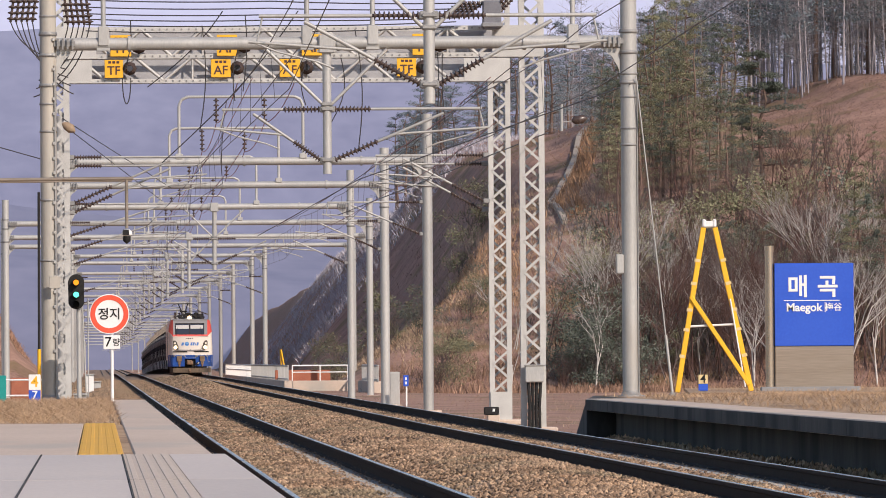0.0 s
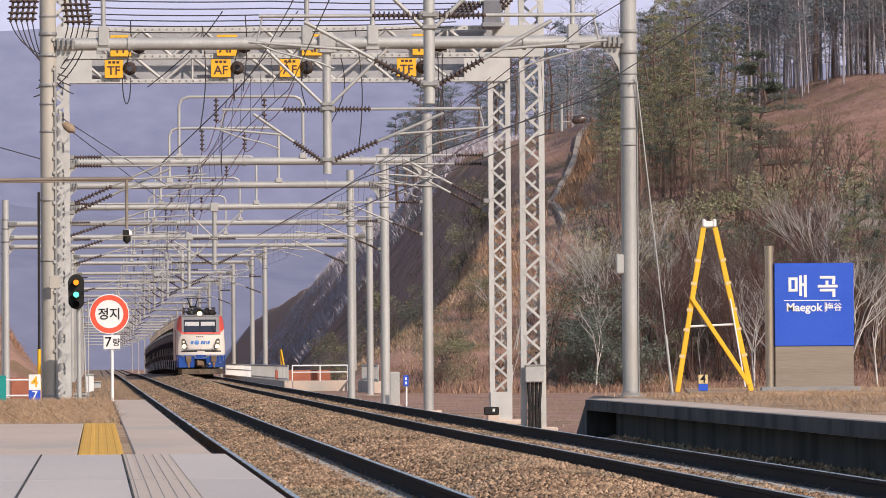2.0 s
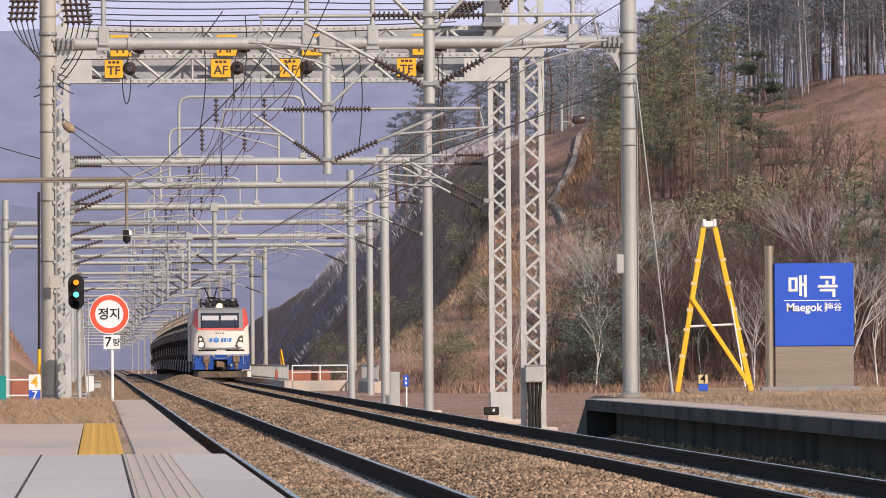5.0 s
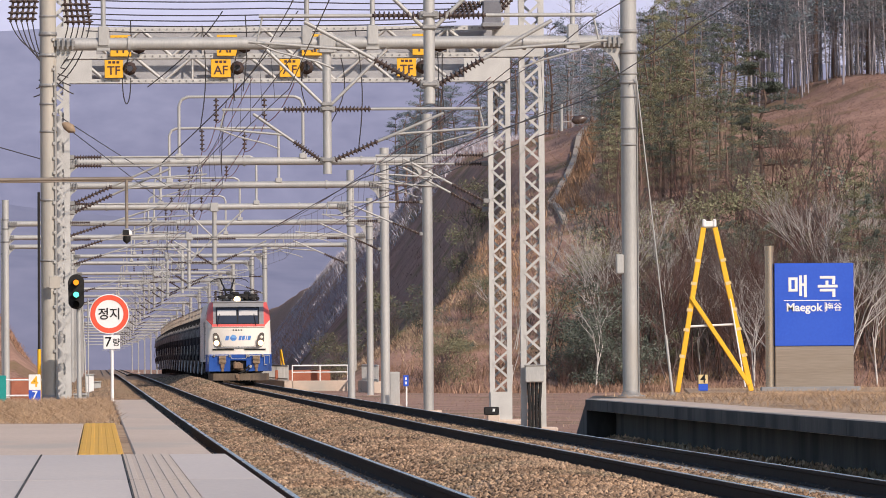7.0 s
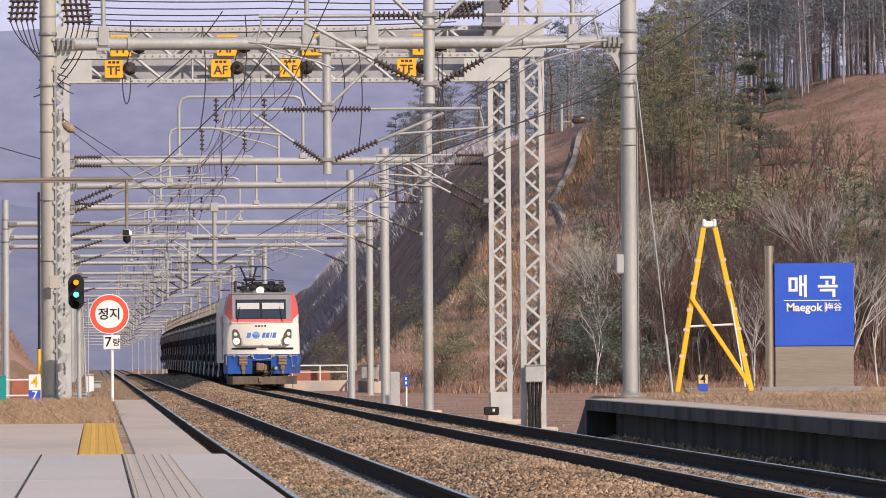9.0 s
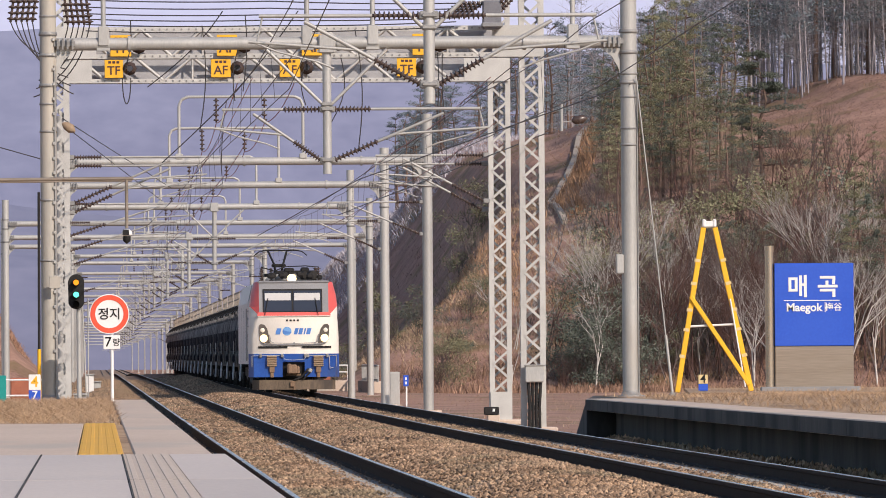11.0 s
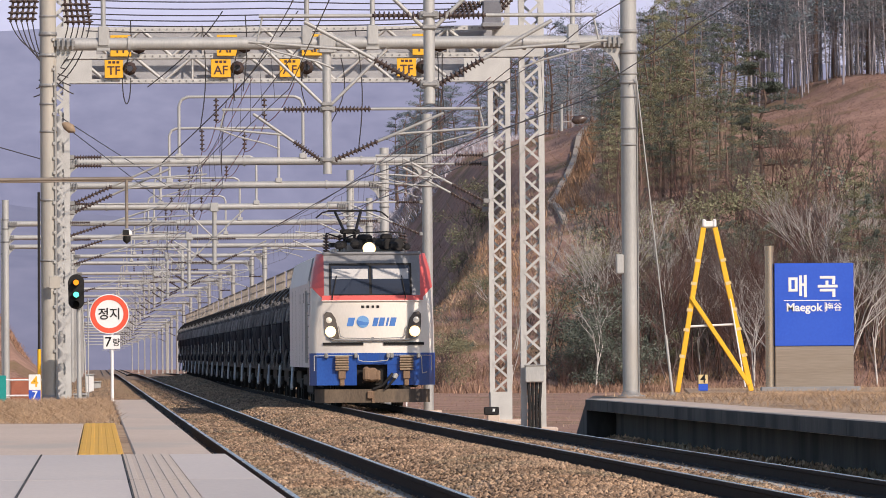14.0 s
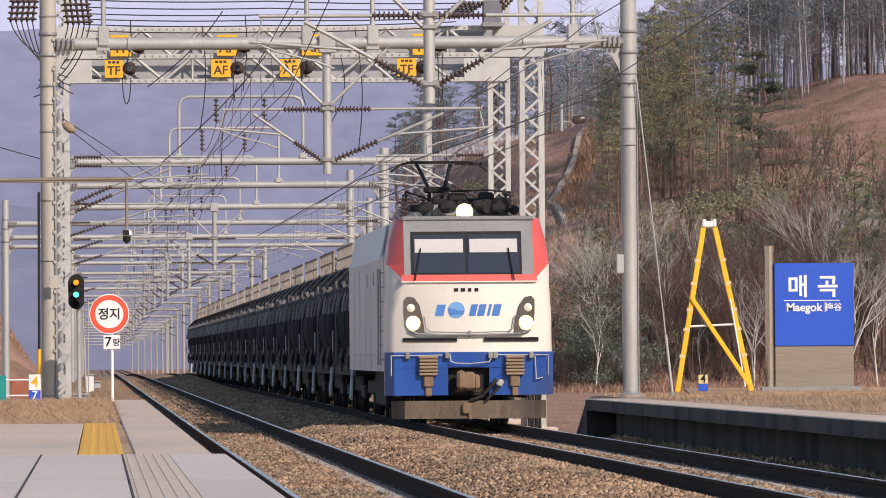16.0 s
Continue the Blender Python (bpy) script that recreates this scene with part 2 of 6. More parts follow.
def stones(count, y0, y1, size, seed):
    rs = np.random.RandomState(seed)
    # more stones close to the camera
    u = rs.rand(count)
    y = y0 * (y1 / y0) ** u
    x = np.where(y < 143.5, rs.uniform(0.9, 9.3, count), rs.uniform(-1.6, 9.4, count))
    way = np.array([lane(v) for v in y])
    z = np.array([bed_height(v) + mound(v, w) for v, w in zip(x, y)]) + way[:, 1]
    x = x + way[:, 0]
    r = size * rs.uniform(.55, 1.25, count) * (y / y0) ** .36
    base = np.array([(1, 0, 0), (-.5, .87, 0), (-.5, -.87, 0), (.2, .2, .75), (-.1, -.1, -.7)])
    faces = np.array([(0, 1, 3), (1, 2, 3), (2, 0, 3), (1, 0, 4), (2, 1, 4), (0, 2, 4)])
    w = rs.uniform(0, 6.28, count)
    c, s = np.cos(w), np.sin(w)
    jit = base[None] * rs.uniform(.6, 1.35, (count, 5, 3))
    tip = rs.uniform(-.6, .6, count)
    px = jit[:, :, 0] * c[:, None] - jit[:, :, 1] * s[:, None] + jit[:, :, 2] * tip[:, None]
    py = jit[:, :, 0] * s[:, None] + jit[:, :, 1] * c[:, None]
    v = np.stack([x[:, None] + px * r[:, None], y[:, None] + py * r[:, None] * 1.3, z[:, None] + r[:, None] * (jit[:, :, 2] * .9 + .25)], 2).reshape(-1, 3)
    f = (faces[None] + (np.arange(count) * 5)[:, None, None]).reshape(-1, 3)
    me = bpy.data.meshes.new("loose_ballast")
    me.vertices.add(len(v))
    me.vertices.foreach_set("co", v.astype(np.float32).ravel())
    me.loops.add(len(f) * 3)
    me.loops.foreach_set("vertex_index", f.astype(np.int32).ravel())
    me.polygons.add(len(f))
    me.polygons.foreach_set("loop_start", np.arange(0, len(f) * 3, 3, dtype=np.int32))
    me.polygons.foreach_set("loop_total", np.full(len(f), 3, dtype=np.int32))
    me.update(calc_edges=True)
    me.materials.append(STONE)
    return tagged(new("loose_ballast", me), "loose grey and brown crushed ballast stones", "ballast", kind="stuff")


stones(230000, 36, 470, .024, 3)


def railway(cx):
    t = thing("railway_track", "standard gauge track with rusty rails on concrete sleepers in ballast", "railway track", "parallel tracks", (cx, 0, 0))
    stations = [(lane(y)[0], y, lane(y)[1]) for y in [-60, 143, 220, 300, 380, 460, 520] + list(range(540, 920, 20)) + [2300]]
    for side in (-1, 1):
        o = side * 0.7525
        prof = [(-.075, -.172), (.075, -.172), (.075, -.160), (.012, -.140), (.010, -.050), (.036, -.036), (.036, -.008), (.028, -.001),
                (-.028, -.001), (-.036, -.008), (-.036, -.036), (-.010, -.050), (-.012, -.140), (-.075, -.160)]
        rail = part("rail", Shape().run([(x + o, z) for x, z in prof], stations), RAIL_SIDE, t)
        part("running_surface", Shape().run([(o - .026, -.006), (o + .026, -.006), (o + .026, .003), (o - .026, .003)], stations), RAIL_TOP, rail, "worn shiny rail head")
    return t


def sleeper_shape():
    return Shape().along([(-1.2, -.36), (1.2, -.36), (1.2, -.21), (.95, -.185), (.5, -.185), (.35, -.215), (-.35, -.215), (-.5, -.185), (-.95, -.185), (-1.2, -.21)], -.12, .12)


tracks = [railway(c) for c in TRACKS]

# platforms, 0.5 m above the rails
DRYGRASS = surface("dry_grass_ground", (0.31, 0.205, 0.125), (0.50, 0.36, 0.235), 0.95, 0, 2.5, 25, 0.35, 0, (1, .3, 1), (0.22, 0.14, 0.09), .58)
TACTILE_PALE = surface("tactile_beige", (0.50, 0.405, 0.325), (0.60, 0.50, 0.41), 0.7, 0, 3, 30, 0.2, 0.05)
left = tagged(thing("platform_left", "low concrete platform with tactile strip and dry grass patch", "platform"), kind="structure")
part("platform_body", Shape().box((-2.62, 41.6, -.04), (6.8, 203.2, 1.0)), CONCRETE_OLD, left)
part("edge_strip", Shape().box((0.58, 101.2, .22), (.60, 85.0, .56), bevel=.012), CONCRETE, left, "pale concrete edge strip")
part("rear_paving", Shape().box((-3.08, 73.9, .475), (5.84, 30.2, .05), bevel=.006), CONCRETE, left)
part("grass_patch", Shape().box((-2.86, 116.4, .47), (6.24, 54.6, .06), bevel=.01), DRYGRASS, left, "patch of dead grass")
part("soil_gap", Shape().box((.24, 73.9, .455), (.08, 30.2, .06)), DRYGRASS, left)
part("tactile_strip", Shape().box((.025, 73.9, .480), (.35, 30.0, .05), bevel=.006), TACTILE, left, "worn yellow tactile strip")
for i in range(5):
    part("tactile_ridge", Shape().box((-.115 + i * .07, 73.9, .5045), (.036, 29.8, .007), bevel=.003), TACTILE, left)
for y0, y1 in [(46.1, 58.6)] + [(46.06 - 12.88 * (i + 1), 46.03 - 12.88 * i) for i in range(8)]:
    for x0, x1, m, nm in ((-6.0, -.43, PAVER, "paving_slab"), (-.415, .175, PAVER, "paving_slab"), (.19, .53, TACTILE_PALE, "tactile_slab"), (.535, .955, PAVER, "edge_slab")):
        part(nm, Shape().box(((x0 + x1) / 2, (y0 + y1) / 2, .40), (x1 - x0, y1 - y0, .22)), m, left)
    for i in range(5):
        part("tactile_ridge", Shape().box((.225 + i * .066, (y0 + y1) / 2, .511), (.034, y1 - y0 - .1, .006), bevel=.002), TACTILE_PALE, left)
for x in (-.4225, .1825):
    part("joint_filler", Shape().box((x, .1, .40), (.011, 117.0, .229)), CONCRETE_OLD, left, "dark joint")
right = tagged(thing("platform_right", "low stained concrete platform with overhanging edge and grass", "platform"), kind="structure")
for i in range(33):
    ya = -59.8 + i * 5.92
    part("edge_slab", Shape().box((8.93, ya + 2.96, .40), (.86, 5.90, .2), bevel=.012), CONCRETE, right)
    # darker plate over the slab's shaded side, stains and shade in one colour
    part("edge_face", Shape().box((8.493, ya + 2.96, .395), (.014, 5.89, .18)), CONCRETE_OLD, right, "stained concrete edge, darkened for its shaded side")
part("retaining_wall", Shape().box((9.25, 37.6, -.15), (.5, 195.2, .9)), CONCRETE_OLD, right, "stained concrete wall, darkened for shade")
part("grass_bank", Shape().box((15.3, 43.6, .0), (11.9, 207.2, 1.0), bevel=.03), DRYGRASS, right, "bank of dry earth and dead grass")
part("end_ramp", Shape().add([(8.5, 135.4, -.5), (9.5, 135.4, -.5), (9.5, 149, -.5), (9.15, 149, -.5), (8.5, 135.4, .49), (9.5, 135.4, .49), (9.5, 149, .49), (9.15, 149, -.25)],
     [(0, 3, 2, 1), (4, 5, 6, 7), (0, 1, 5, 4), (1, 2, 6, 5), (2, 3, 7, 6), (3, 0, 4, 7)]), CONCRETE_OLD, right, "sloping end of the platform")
part("rear_bank", Shape().slab([(11.2, 147.1), (26, 147.1), (26, 170), (12.8, 170)], -.45, .53), DRYGRASS, right, "bank of dry earth and dead grass")


def tufts(name, count, spots, h0, h1, material, label, category, seed, spread=.5):
    """thin blades that stand on the ground; spots: x, y, z by a random source"""
    rs = random.Random(seed)
    v, f = [], []
    for i in range(count):
        x, y, z = spots(rs)
        h, w = rs.uniform(h0, h1), rs.uniform(.10, .22)
        a = rs.uniform(-1, 1) * spread
        b = rs.uniform(0, 6.28)
        c, s = math.cos(b) * w * h, math.sin(b) * w * h
        n = len(v)
        v += [(x - c * .5, y - s * .5, z), (x + c * .5, y + s * .5, z), (x + a * h, y + rs.uniform(-.4, .4) * h, z + h)]
        f.append((n, n + 1, n + 2))
    me = bpy.data.meshes.new(name)
    me.from_pydata(v, [], f)
    me.materials.append(material)
    return tagged(new(name, me), label, category, kind="stuff")


STRAW = surface("dead_grass", (0.25, 0.155, 0.09), (0.56, 0.40, 0.26), 0.9, 0, 2, 20, 0, .35)
tufts("dead_grass", 15000, lambda r: (r.uniform(-3, .24), 89 * (143.4 / 89) ** r.random(), .49), .03, .09, STRAW, "short dead grass on the platform", "grass", 1, 2.2)
tufts("dead_grass", 14000, lambda r: (r.uniform(9.4, 20), 60 * (146.5 / 60) ** r.random(), .49), .03, .08, STRAW, "short dead grass on the bank", "grass", 2, 2.2)
tufts("dead_grass", 4000, lambda r: (r.uniform(10, 22), r.uniform(136, 147), .49), .03, .09, STRAW, "short dead grass on the bank", "grass", 4, 2.0)
tufts("dead_grass", 5000, lambda r: (r.uniform(12.6, 22), r.uniform(146, 170), .52), .03, .09, STRAW, "short dead grass on the bank", "grass", 3, 1.2)

tufts("dead_weeds", 9000, lambda r: (lambda x, y: (x, y, bed_height(x) + mound(x, y) + lane(y)[1]))(r.choice((r.gauss(4.6, .55), r.gauss(4.6, .55), r.uniform(1.0, 1.5))), 44 * (330 / 44) ** r.random()), .02, .05, STRAW, "dead weeds among the ballast between the tracks", "grass", 5, 1.6)


def rubble(count, seed):
    """stones heaped against the foot of the platform wall"""
    rs = random.Random(seed)
    s = Shape()
    for i in range(count):
        y = 48 * (137 / 48) ** rs.random()
        x = 9.0 - abs(rs.gauss(0, .28))
        r = rs.uniform(.02, .055)
        z = -.40 + .22 * max(0, (x - 8.3) / .7) + rs.uniform(0, .05)
        w = rs.uniform(0, 6.28)
        pts = [(x + r * rs.uniform(.7, 1.2) * math.cos(w + k * 2.09), y + 1.5 * r * rs.uniform(.7, 1.2) * math.sin(w + k * 2.09), z - r * .3) for k in range(3)] + [(x, y, z + r)]
        s.add(pts, [(0, 1, 3), (1, 2, 3), (2, 0, 3)])
    return tagged(part("wall_rubble", s, STONE), "loose stones heaped along the platform wall", "ballast", kind="stuff")


rubble(6000, 8)
part("rubble_bed", Shape().along([(8.1, -.55), (9.02, -.55), (9.02, -.19), (8.75, -.24), (8.3, -.40)], 30, 138), BALLAST, right)

tufts("dead_grass", 7000, lambda r: (r.uniform(9.42, 17), 62 * (146.5 / 62) ** r.random(), .49), .06, .15, STRAW, "rough clumps of dead grass on the bank", "grass", 6, 1.5)
tufts("leaf_litter", 5000, lambda r: (r.uniform(-3, .2), 90 * (143 / 90) ** r.random(), .50), .05, .12, STRAW, "dry leaf litter on the platform", "leaf litter", 9, 2.6)

# ---- the train ----
CREAM = surface("cream_white_paint", (0.72, 0.66, 0.585), (0.80, 0.745, 0.67), 0.35, 0, 2, 30, 0.02, 0, (1, 1, .4), (0.60, 0.56, 0.50), .68)
RED = surface("red_paint", (0.62, 0.09, 0.075), (0.70, 0.12, 0.10), 0.35, 0, 2, 30, 0.02)
BLUE = surface("blue_paint", (0.010, 0.052, 0.27), (0.018, 0.09, 0.38), 0.35, 0, 2, 30, 0.02, 0, (1, 1, .5), (0.04, 0.06, 0.13), .58)
CABGREY = surface("grey_mask_paint", (0.20, 0.20, 0.205), (0.27, 0.27, 0.275), 0.4, 0, 2, 30, 0.02)
PALEGREY = surface("pale_grey_side_paint", (0.66, 0.62, 0.60), (0.76, 0.72, 0.69), 0.45, 0, 1.5, 20, 0.04, 0, (1, 1, .3), (0.54, 0.50, 0.47), .64)
BLACK = surface("black_grime", (0.012, 0.012, 0.013), (0.035, 0.032, 0.03), 0.7, 0, 5, 40, 0.2)
RUST = surface("brown_dusty_steel", (0.17, 0.11, 0.07), (0.30, 0.20, 0.13), 0.8, 0.1, 4, 40, 0.2)
TANNED = surface("tan_dusty_steel", (0.25, 0.175, 0.11), (0.37, 0.275, 0.185), 0.75, 0.1, 4, 40, 0.15)
WINDOW = glassy("windscreen_glass", (0.035, 0.042, 0.06), 0.06)
BLIND = surface("white_sun_blind", (0.50, 0.485, 0.47), (0.58, 0.565, 0.55), 0.8, 0, 3, 30, 0.02)
LAMP = glow("lit_headlamp", (1.0, 0.84, 0.56), 3.2)
# glare around the lit lamps, put in as a warm glowing ring
LAMP_HALO = glow("lamp_halo_glow", (1.0, 0.70, 0.32), 1.6)
LAMP_SMALL = glow("lit_sidelamp", (0.62, 0.56, 0.46), 0.35)
LOGO = surface("logo_blue", (0.06, 0.17, 0.50), (0.09, 0.24, 0.58), 0.4, 0, 3, 30, 0)
LOGO_PALE = surface("logo_pale_blue", (0.12, 0.29, 0.60), (0.22, 0.42, 0.70), 0.4, 0, 3, 30, 0)
TANK = surface("black_tank_paint", (0.007, 0.008, 0.012), (0.021, 0.022, 0.030), 0.8, 0.0, 2.4, 9, 0.3, 0.3, (1, 2, .35), (0.05, 0.05, 0.058), .66)
TANK.node_tree.nodes["Principled BSDF"].inputs["Specular IOR Level"].default_value = 0.06
BLACK.node_tree.nodes["Principled BSDF"].inputs["Specular IOR Level"].default_value = 0.2
WALK = surface("tan_walkway", (0.30, 0.25, 0.20), (0.44, 0.375, 0.31), 0.75, 0, 3, 20, 0.1, 0.1)
POD = surface("dark_lamp_pod", (0.075, 0.062, 0.052), (0.12, 0.10, 0.085), 0.5, 0, 3, 30, 0)
NAVY = surface("navy_panel", (0.015, 0.02, 0.06), (0.03, 0.035, 0.09), 0.35, 0, 3, 30, 0)
PLOUGH = surface("dusty_plough", (0.085, 0.062, 0.042), (0.19, 0.14, 0.095), 0.75, 0.1, 3, 30, 0.15, 0, (1, 1, .4), (0.07, 0.055, 0.045), .56)
LENGTH = 21.4


def fascia(s, pts, depth=.02):
    """a flat or slanted panel with thickness, from its front outline"""
    n = len(pts)
    back = [(x, y + depth, z) for x, y, z in pts]
    return s.add(list(pts) + back, [tuple(range(n)), tuple(range(2 * n - 1, n - 1, -1))] + [(i, n + i, n + (i + 1) % n, (i + 1) % n) for i in range(n)])


def rake(z):
    """how far the front stands back at the height z"""
    return 0.05 + max(0, z - 2.64) * .42 + max(0, 1.75 - z) * .02


def front_edge(hw, z):
    return hw - .17 if z < 2.6 else 1.19


def locomotive():
    t = thing("locomotive", "white electric locomotive with red and blue trim, headlights lit", "locomotive")
    half, roof = 1.5, 1.36
    # body shell: lower box, sloped shoulders, roof
    prof = [(-half, .98), (half, .98), (half, 3.1), (roof, 3.74), (1.15, 3.84), (-1.15, 3.84), (-roof, 3.74), (-half, 3.1)]
    body = part("body", Shape().along(prof, 1.35, LENGTH), PALEGREY, t)
    # front end: one shell from the flat nose back to the body
    e = Shape()
    rows = []
    for z, hw in ((1.33, 1.55), (2.0, 1.54), (2.64, 1.50), (2.95, 1.51), (3.40, 1.46), (3.80, 1.35)):
        y = rake(z)
        rows.append([(-hw, 1.36, z), (-hw, y + .55, z), (-hw + .03, y + .30, z), (-front_edge(hw, z), y, z), (front_edge(hw, z), y, z), (hw - .03, y + .30, z), (hw, y + .55, z), (hw, 1.36, z)])
    pts = [p for r in rows for p in r]
    e.add(pts, [(k * 8 + i, k * 8 + i + 1, k * 8 + 9 + i, k * 8 + 8 + i) for k in range(2) for i in range(7)], True)
    up = rows[2:]
    # below the slanting lower edge of the red corners the front stays cream
    for a, b, c in ((0, 1, 2), (7, 6, 5)):
        inner = 3 if a == 0 else 4
        order = 1 if a == 0 else -1
        e.add([up[0][a], up[0][b], up[0][c], up[0][inner], up[1][c], up[1][b], up[1][a]], [(0, 1, 5, 6)[::order], (1, 2, 4, 5)[::order], (2, 3, 4)[::order]], True)
    part("cab_front", e, CREAM, t, "cream white front")
    for cols in ((0, 1, 2, 3), (7, 6, 5, 4)):
        order = 1 if cols[0] == 0 else -1
        grid = [up[k][i] for k in (1, 2, 3) for i in cols]
        e = Shape().add(grid, [(k * 4 + i, k * 4 + i + 1, k * 4 + 5 + i, k * 4 + 4 + i)[::order] for k in range(2) for i in range(3)], True)
        e.add([up[0][cols[3]], up[1][cols[3]], up[1][cols[2]]], [(0, 1, 2)[::order]])
        part("corner_panel", e, RED, t, "red corner panel")
    e = Shape()
    e.add([p for r in up for p in r[3:5]], [(k * 2, k * 2 + 1, k * 2 + 3, k * 2 + 2) for k in range(3)])
    e.add([(x, y, z) for x, y, z in rows[5]] , [(0, 1, 2, 3, 4, 5, 6, 7)])
    mask = part("windscreen_surround", e, CABGREY, t, "dark grey windscreen surround")
    # roof brow
    part("roof_brow", Shape().box((0, rake(3.8) + .45, 3.80), (2.46, 1.0, .09), bevel=.03), CABGREY, t)
    # red waistband
    part("red_band", fascia(Shape(), [(-1.26, rake(2.64) - .012, 2.635), (1.26, rake(2.64) - .012, 2.635), (1.24, rake(2.75) - .02, 2.76), (-1.24, rake(2.75) - .02, 2.76)]), RED, t, "red band")
    part("white_lip", Shape().box((0, rake(2.64) - .02, 2.625), (2.5, .05, .03), bevel=.01), CREAM, t)

    def front(x0, x1, z0, z1, out):
        return [(x0, rake(z0) - out, z0), (x1, rake(z0) - out, z0), (x1, rake(z1) - out, z1), (x0, rake(z1) - out, z1)]

    frame_ = part("windscreen_frame", fascia(Shape(), front(-1.06, .98, 2.76, 3.56, .02), .03), BLACK, t)
    for k, (x0, x1) in enumerate(((-1.02, -.07), (-.01, .93))):
        pane = part("windscreen", fascia(Shape(), front(x0, x1, 2.79, 3.50, .032)), WINDOW, t, "dark windscreen pane")
        part("sun_blind", fascia(Shape(), front(x0 + .03, x1 - .03, 3.17, 3.42, .040), .006), BLIND, pane, "white lowered sun blind")
        w = Shape().tube((x0 + .02 if k == 0 else x1 - .1, rake(2.66) - .07, 2.66), (x0 + .14 if k == 0 else x1 - .2, rake(3.2) - .05, 3.25), .014, seg=5)
        part("wiper", w, BLACK, t)
    # number plate as plain bars
    for i, w in enumerate((.075, .075, .06, .07)):
        part("number_bar", Shape().box((-.24 + i * .125, rake(2.48) - .012, 2.48), (w, .012, .062), bevel=.004), BLACK, t, "dark number bar")
    # blue emblem as plain shapes
    for x, w in ((-.53, .16), (.08, .12), (.235, .13), (.375, .05), (.51, .14)):
        y = rake(2.1) - .01
        n = Shape().plate([(x - w / 2 - .03, 2.0), (x + w / 2 - .03, 2.0), (x + w / 2 + .02, 2.21), (x - w / 2 + .02, 2.21)], y, y + .015)
        part("emblem_bar", n, LOGO, t, "blue emblem bar")
    n = Shape()
    n.plate([(-.24 + .155 * math.cos(i * math.pi / 10), 2.11 + .15 * math.sin(i * math.pi / 10)) for i in range(20)], rake(2.1) - .012, rake(2.1) + .004)
    disc = part("emblem_disc", n, LOGO_PALE, t, "pale blue emblem disc")
    n = Shape().plate([(-.36, 2.02), (-.12, 2.02), (-.09, 2.09), (-.2, 2.10), (-.38, 2.15), (-.39, 2.10)], rake(2.1) - .016, rake(2.1) - .010)
    part("disc_shade", n, LOGO, disc, "darker blue sweep on the disc")
    # lamp pods
    for s in (-1, 1):
        pod = Shape()
        out = [(.83, 1.70), (1.05, 1.68), (1.17, 1.80), (1.20, 2.05), (1.20, 2.30), (1.14, 2.36), (1.02, 2.34), (.92, 2.20), (.86, 1.95)]
        out = [(s * x, z) for x, z in out]
        if s < 0:
            out = out[::-1]
        pod.plate(out[::-1], rake(2) - .035, rake(2) + .02)
        p = part("headlamp_pod", pod, POD, t, "dark grey lamp pod")
        rim = Shape()
        rim.tube((s * 1.04, rake(2) - .05, 1.87), (s * 1.04, rake(2) - .03, 1.87), .135, seg=20)
        part("halo_rim", rim, LAMP_HALO, p, "warm glowing ring for the lamp's halo")
        part("headlamp", Shape().lathe((s * 1.04, rake(2) - .05, 1.87), (s * 1.04, rake(2) - .09, 1.87), [(0, .10), (.5, .085), (1, .0)], 18), LAMP, p, "lit warm headlamp")
        part("sidelamp", Shape().lathe((s * 1.08, rake(2) - .035, 2.15), (s * 1.08, rake(2) - .06, 2.15), [(0, .075), (.5, .06), (1, .0)], 16), LAMP_SMALL, p, "small lamp")
    # grey moulding that joins the pods
    mo = Shape()
    mo.path([(-1.12, -.0, 1.74), (-.95, -.01, 1.67), (-.5, -.01, 1.655), (0, -.01, 1.65), (.5, -.01, 1.655), (.95, -.01, 1.67), (1.12, 0, 1.74)], .022, 6)
    mo.path([(-.84, -.0, 2.0), (-.80, -.01, 1.76), (-.70, -.01, 1.71), (0, -.01, 1.69), (.70, -.01, 1.71), (.80, -.01, 1.76), (.84, -.0, 2.0)], .012, 6)
    mo.box((0, 0.02, 1.67), (.06, .06, .12), bevel=.01)
    part("moulding", mo, CABGREY, t)
    for x in (-.73, .77):
        gr = Shape().box((x, rake(1.58) - .02, 1.585), (1.0, .05, .03), bevel=.006)
        gr.box((x, rake(1.58) - .015, 1.555), (1.0, .03, .05))
        part("step_slot", gr, BLACK, t, "dark step slot")
    # blue skirt with coupler pocket
    sk = Shape()
    for x0, x1 in ((-1.55, -.40), (.36, 1.55)):
        ch = .16
        if x0 < 0:
            o = [(x0, .35), (x0 + ch, .04), (x1, .04), (x1, .8), (x0, .8)]
        else:
            o = [(x0, .04), (x1 - ch, .04), (x1, .35), (x1, .8), (x0, .8)]
        sk.slab(o, .54, 1.08)
    sk.slab([(-1.55, .35), (-1.39, .03), (1.39, .03), (1.55, .35), (1.55, .9), (-1.55, .9)], 1.05, 1.335)
    part("skirt", sk, BLUE, t, "blue front skirt")
    part("coupler_pocket", Shape().box((-.02, .45, .82), (.78, .5, .56)), BLACK, t)
    cp = Shape().box((-.02, .1, .80), (.24, .55, .34), bevel=.05).box((-.17, -.08, .82), (.16, .3, .36), bevel=.05).box((.12, -.03, .78), (.12, .25, .28), bevel=.04)
    cp.box((-.02, .25, .62), (.5, .1, .06))
    part("coupler", cp, RUST, t, "rusty brown coupler")
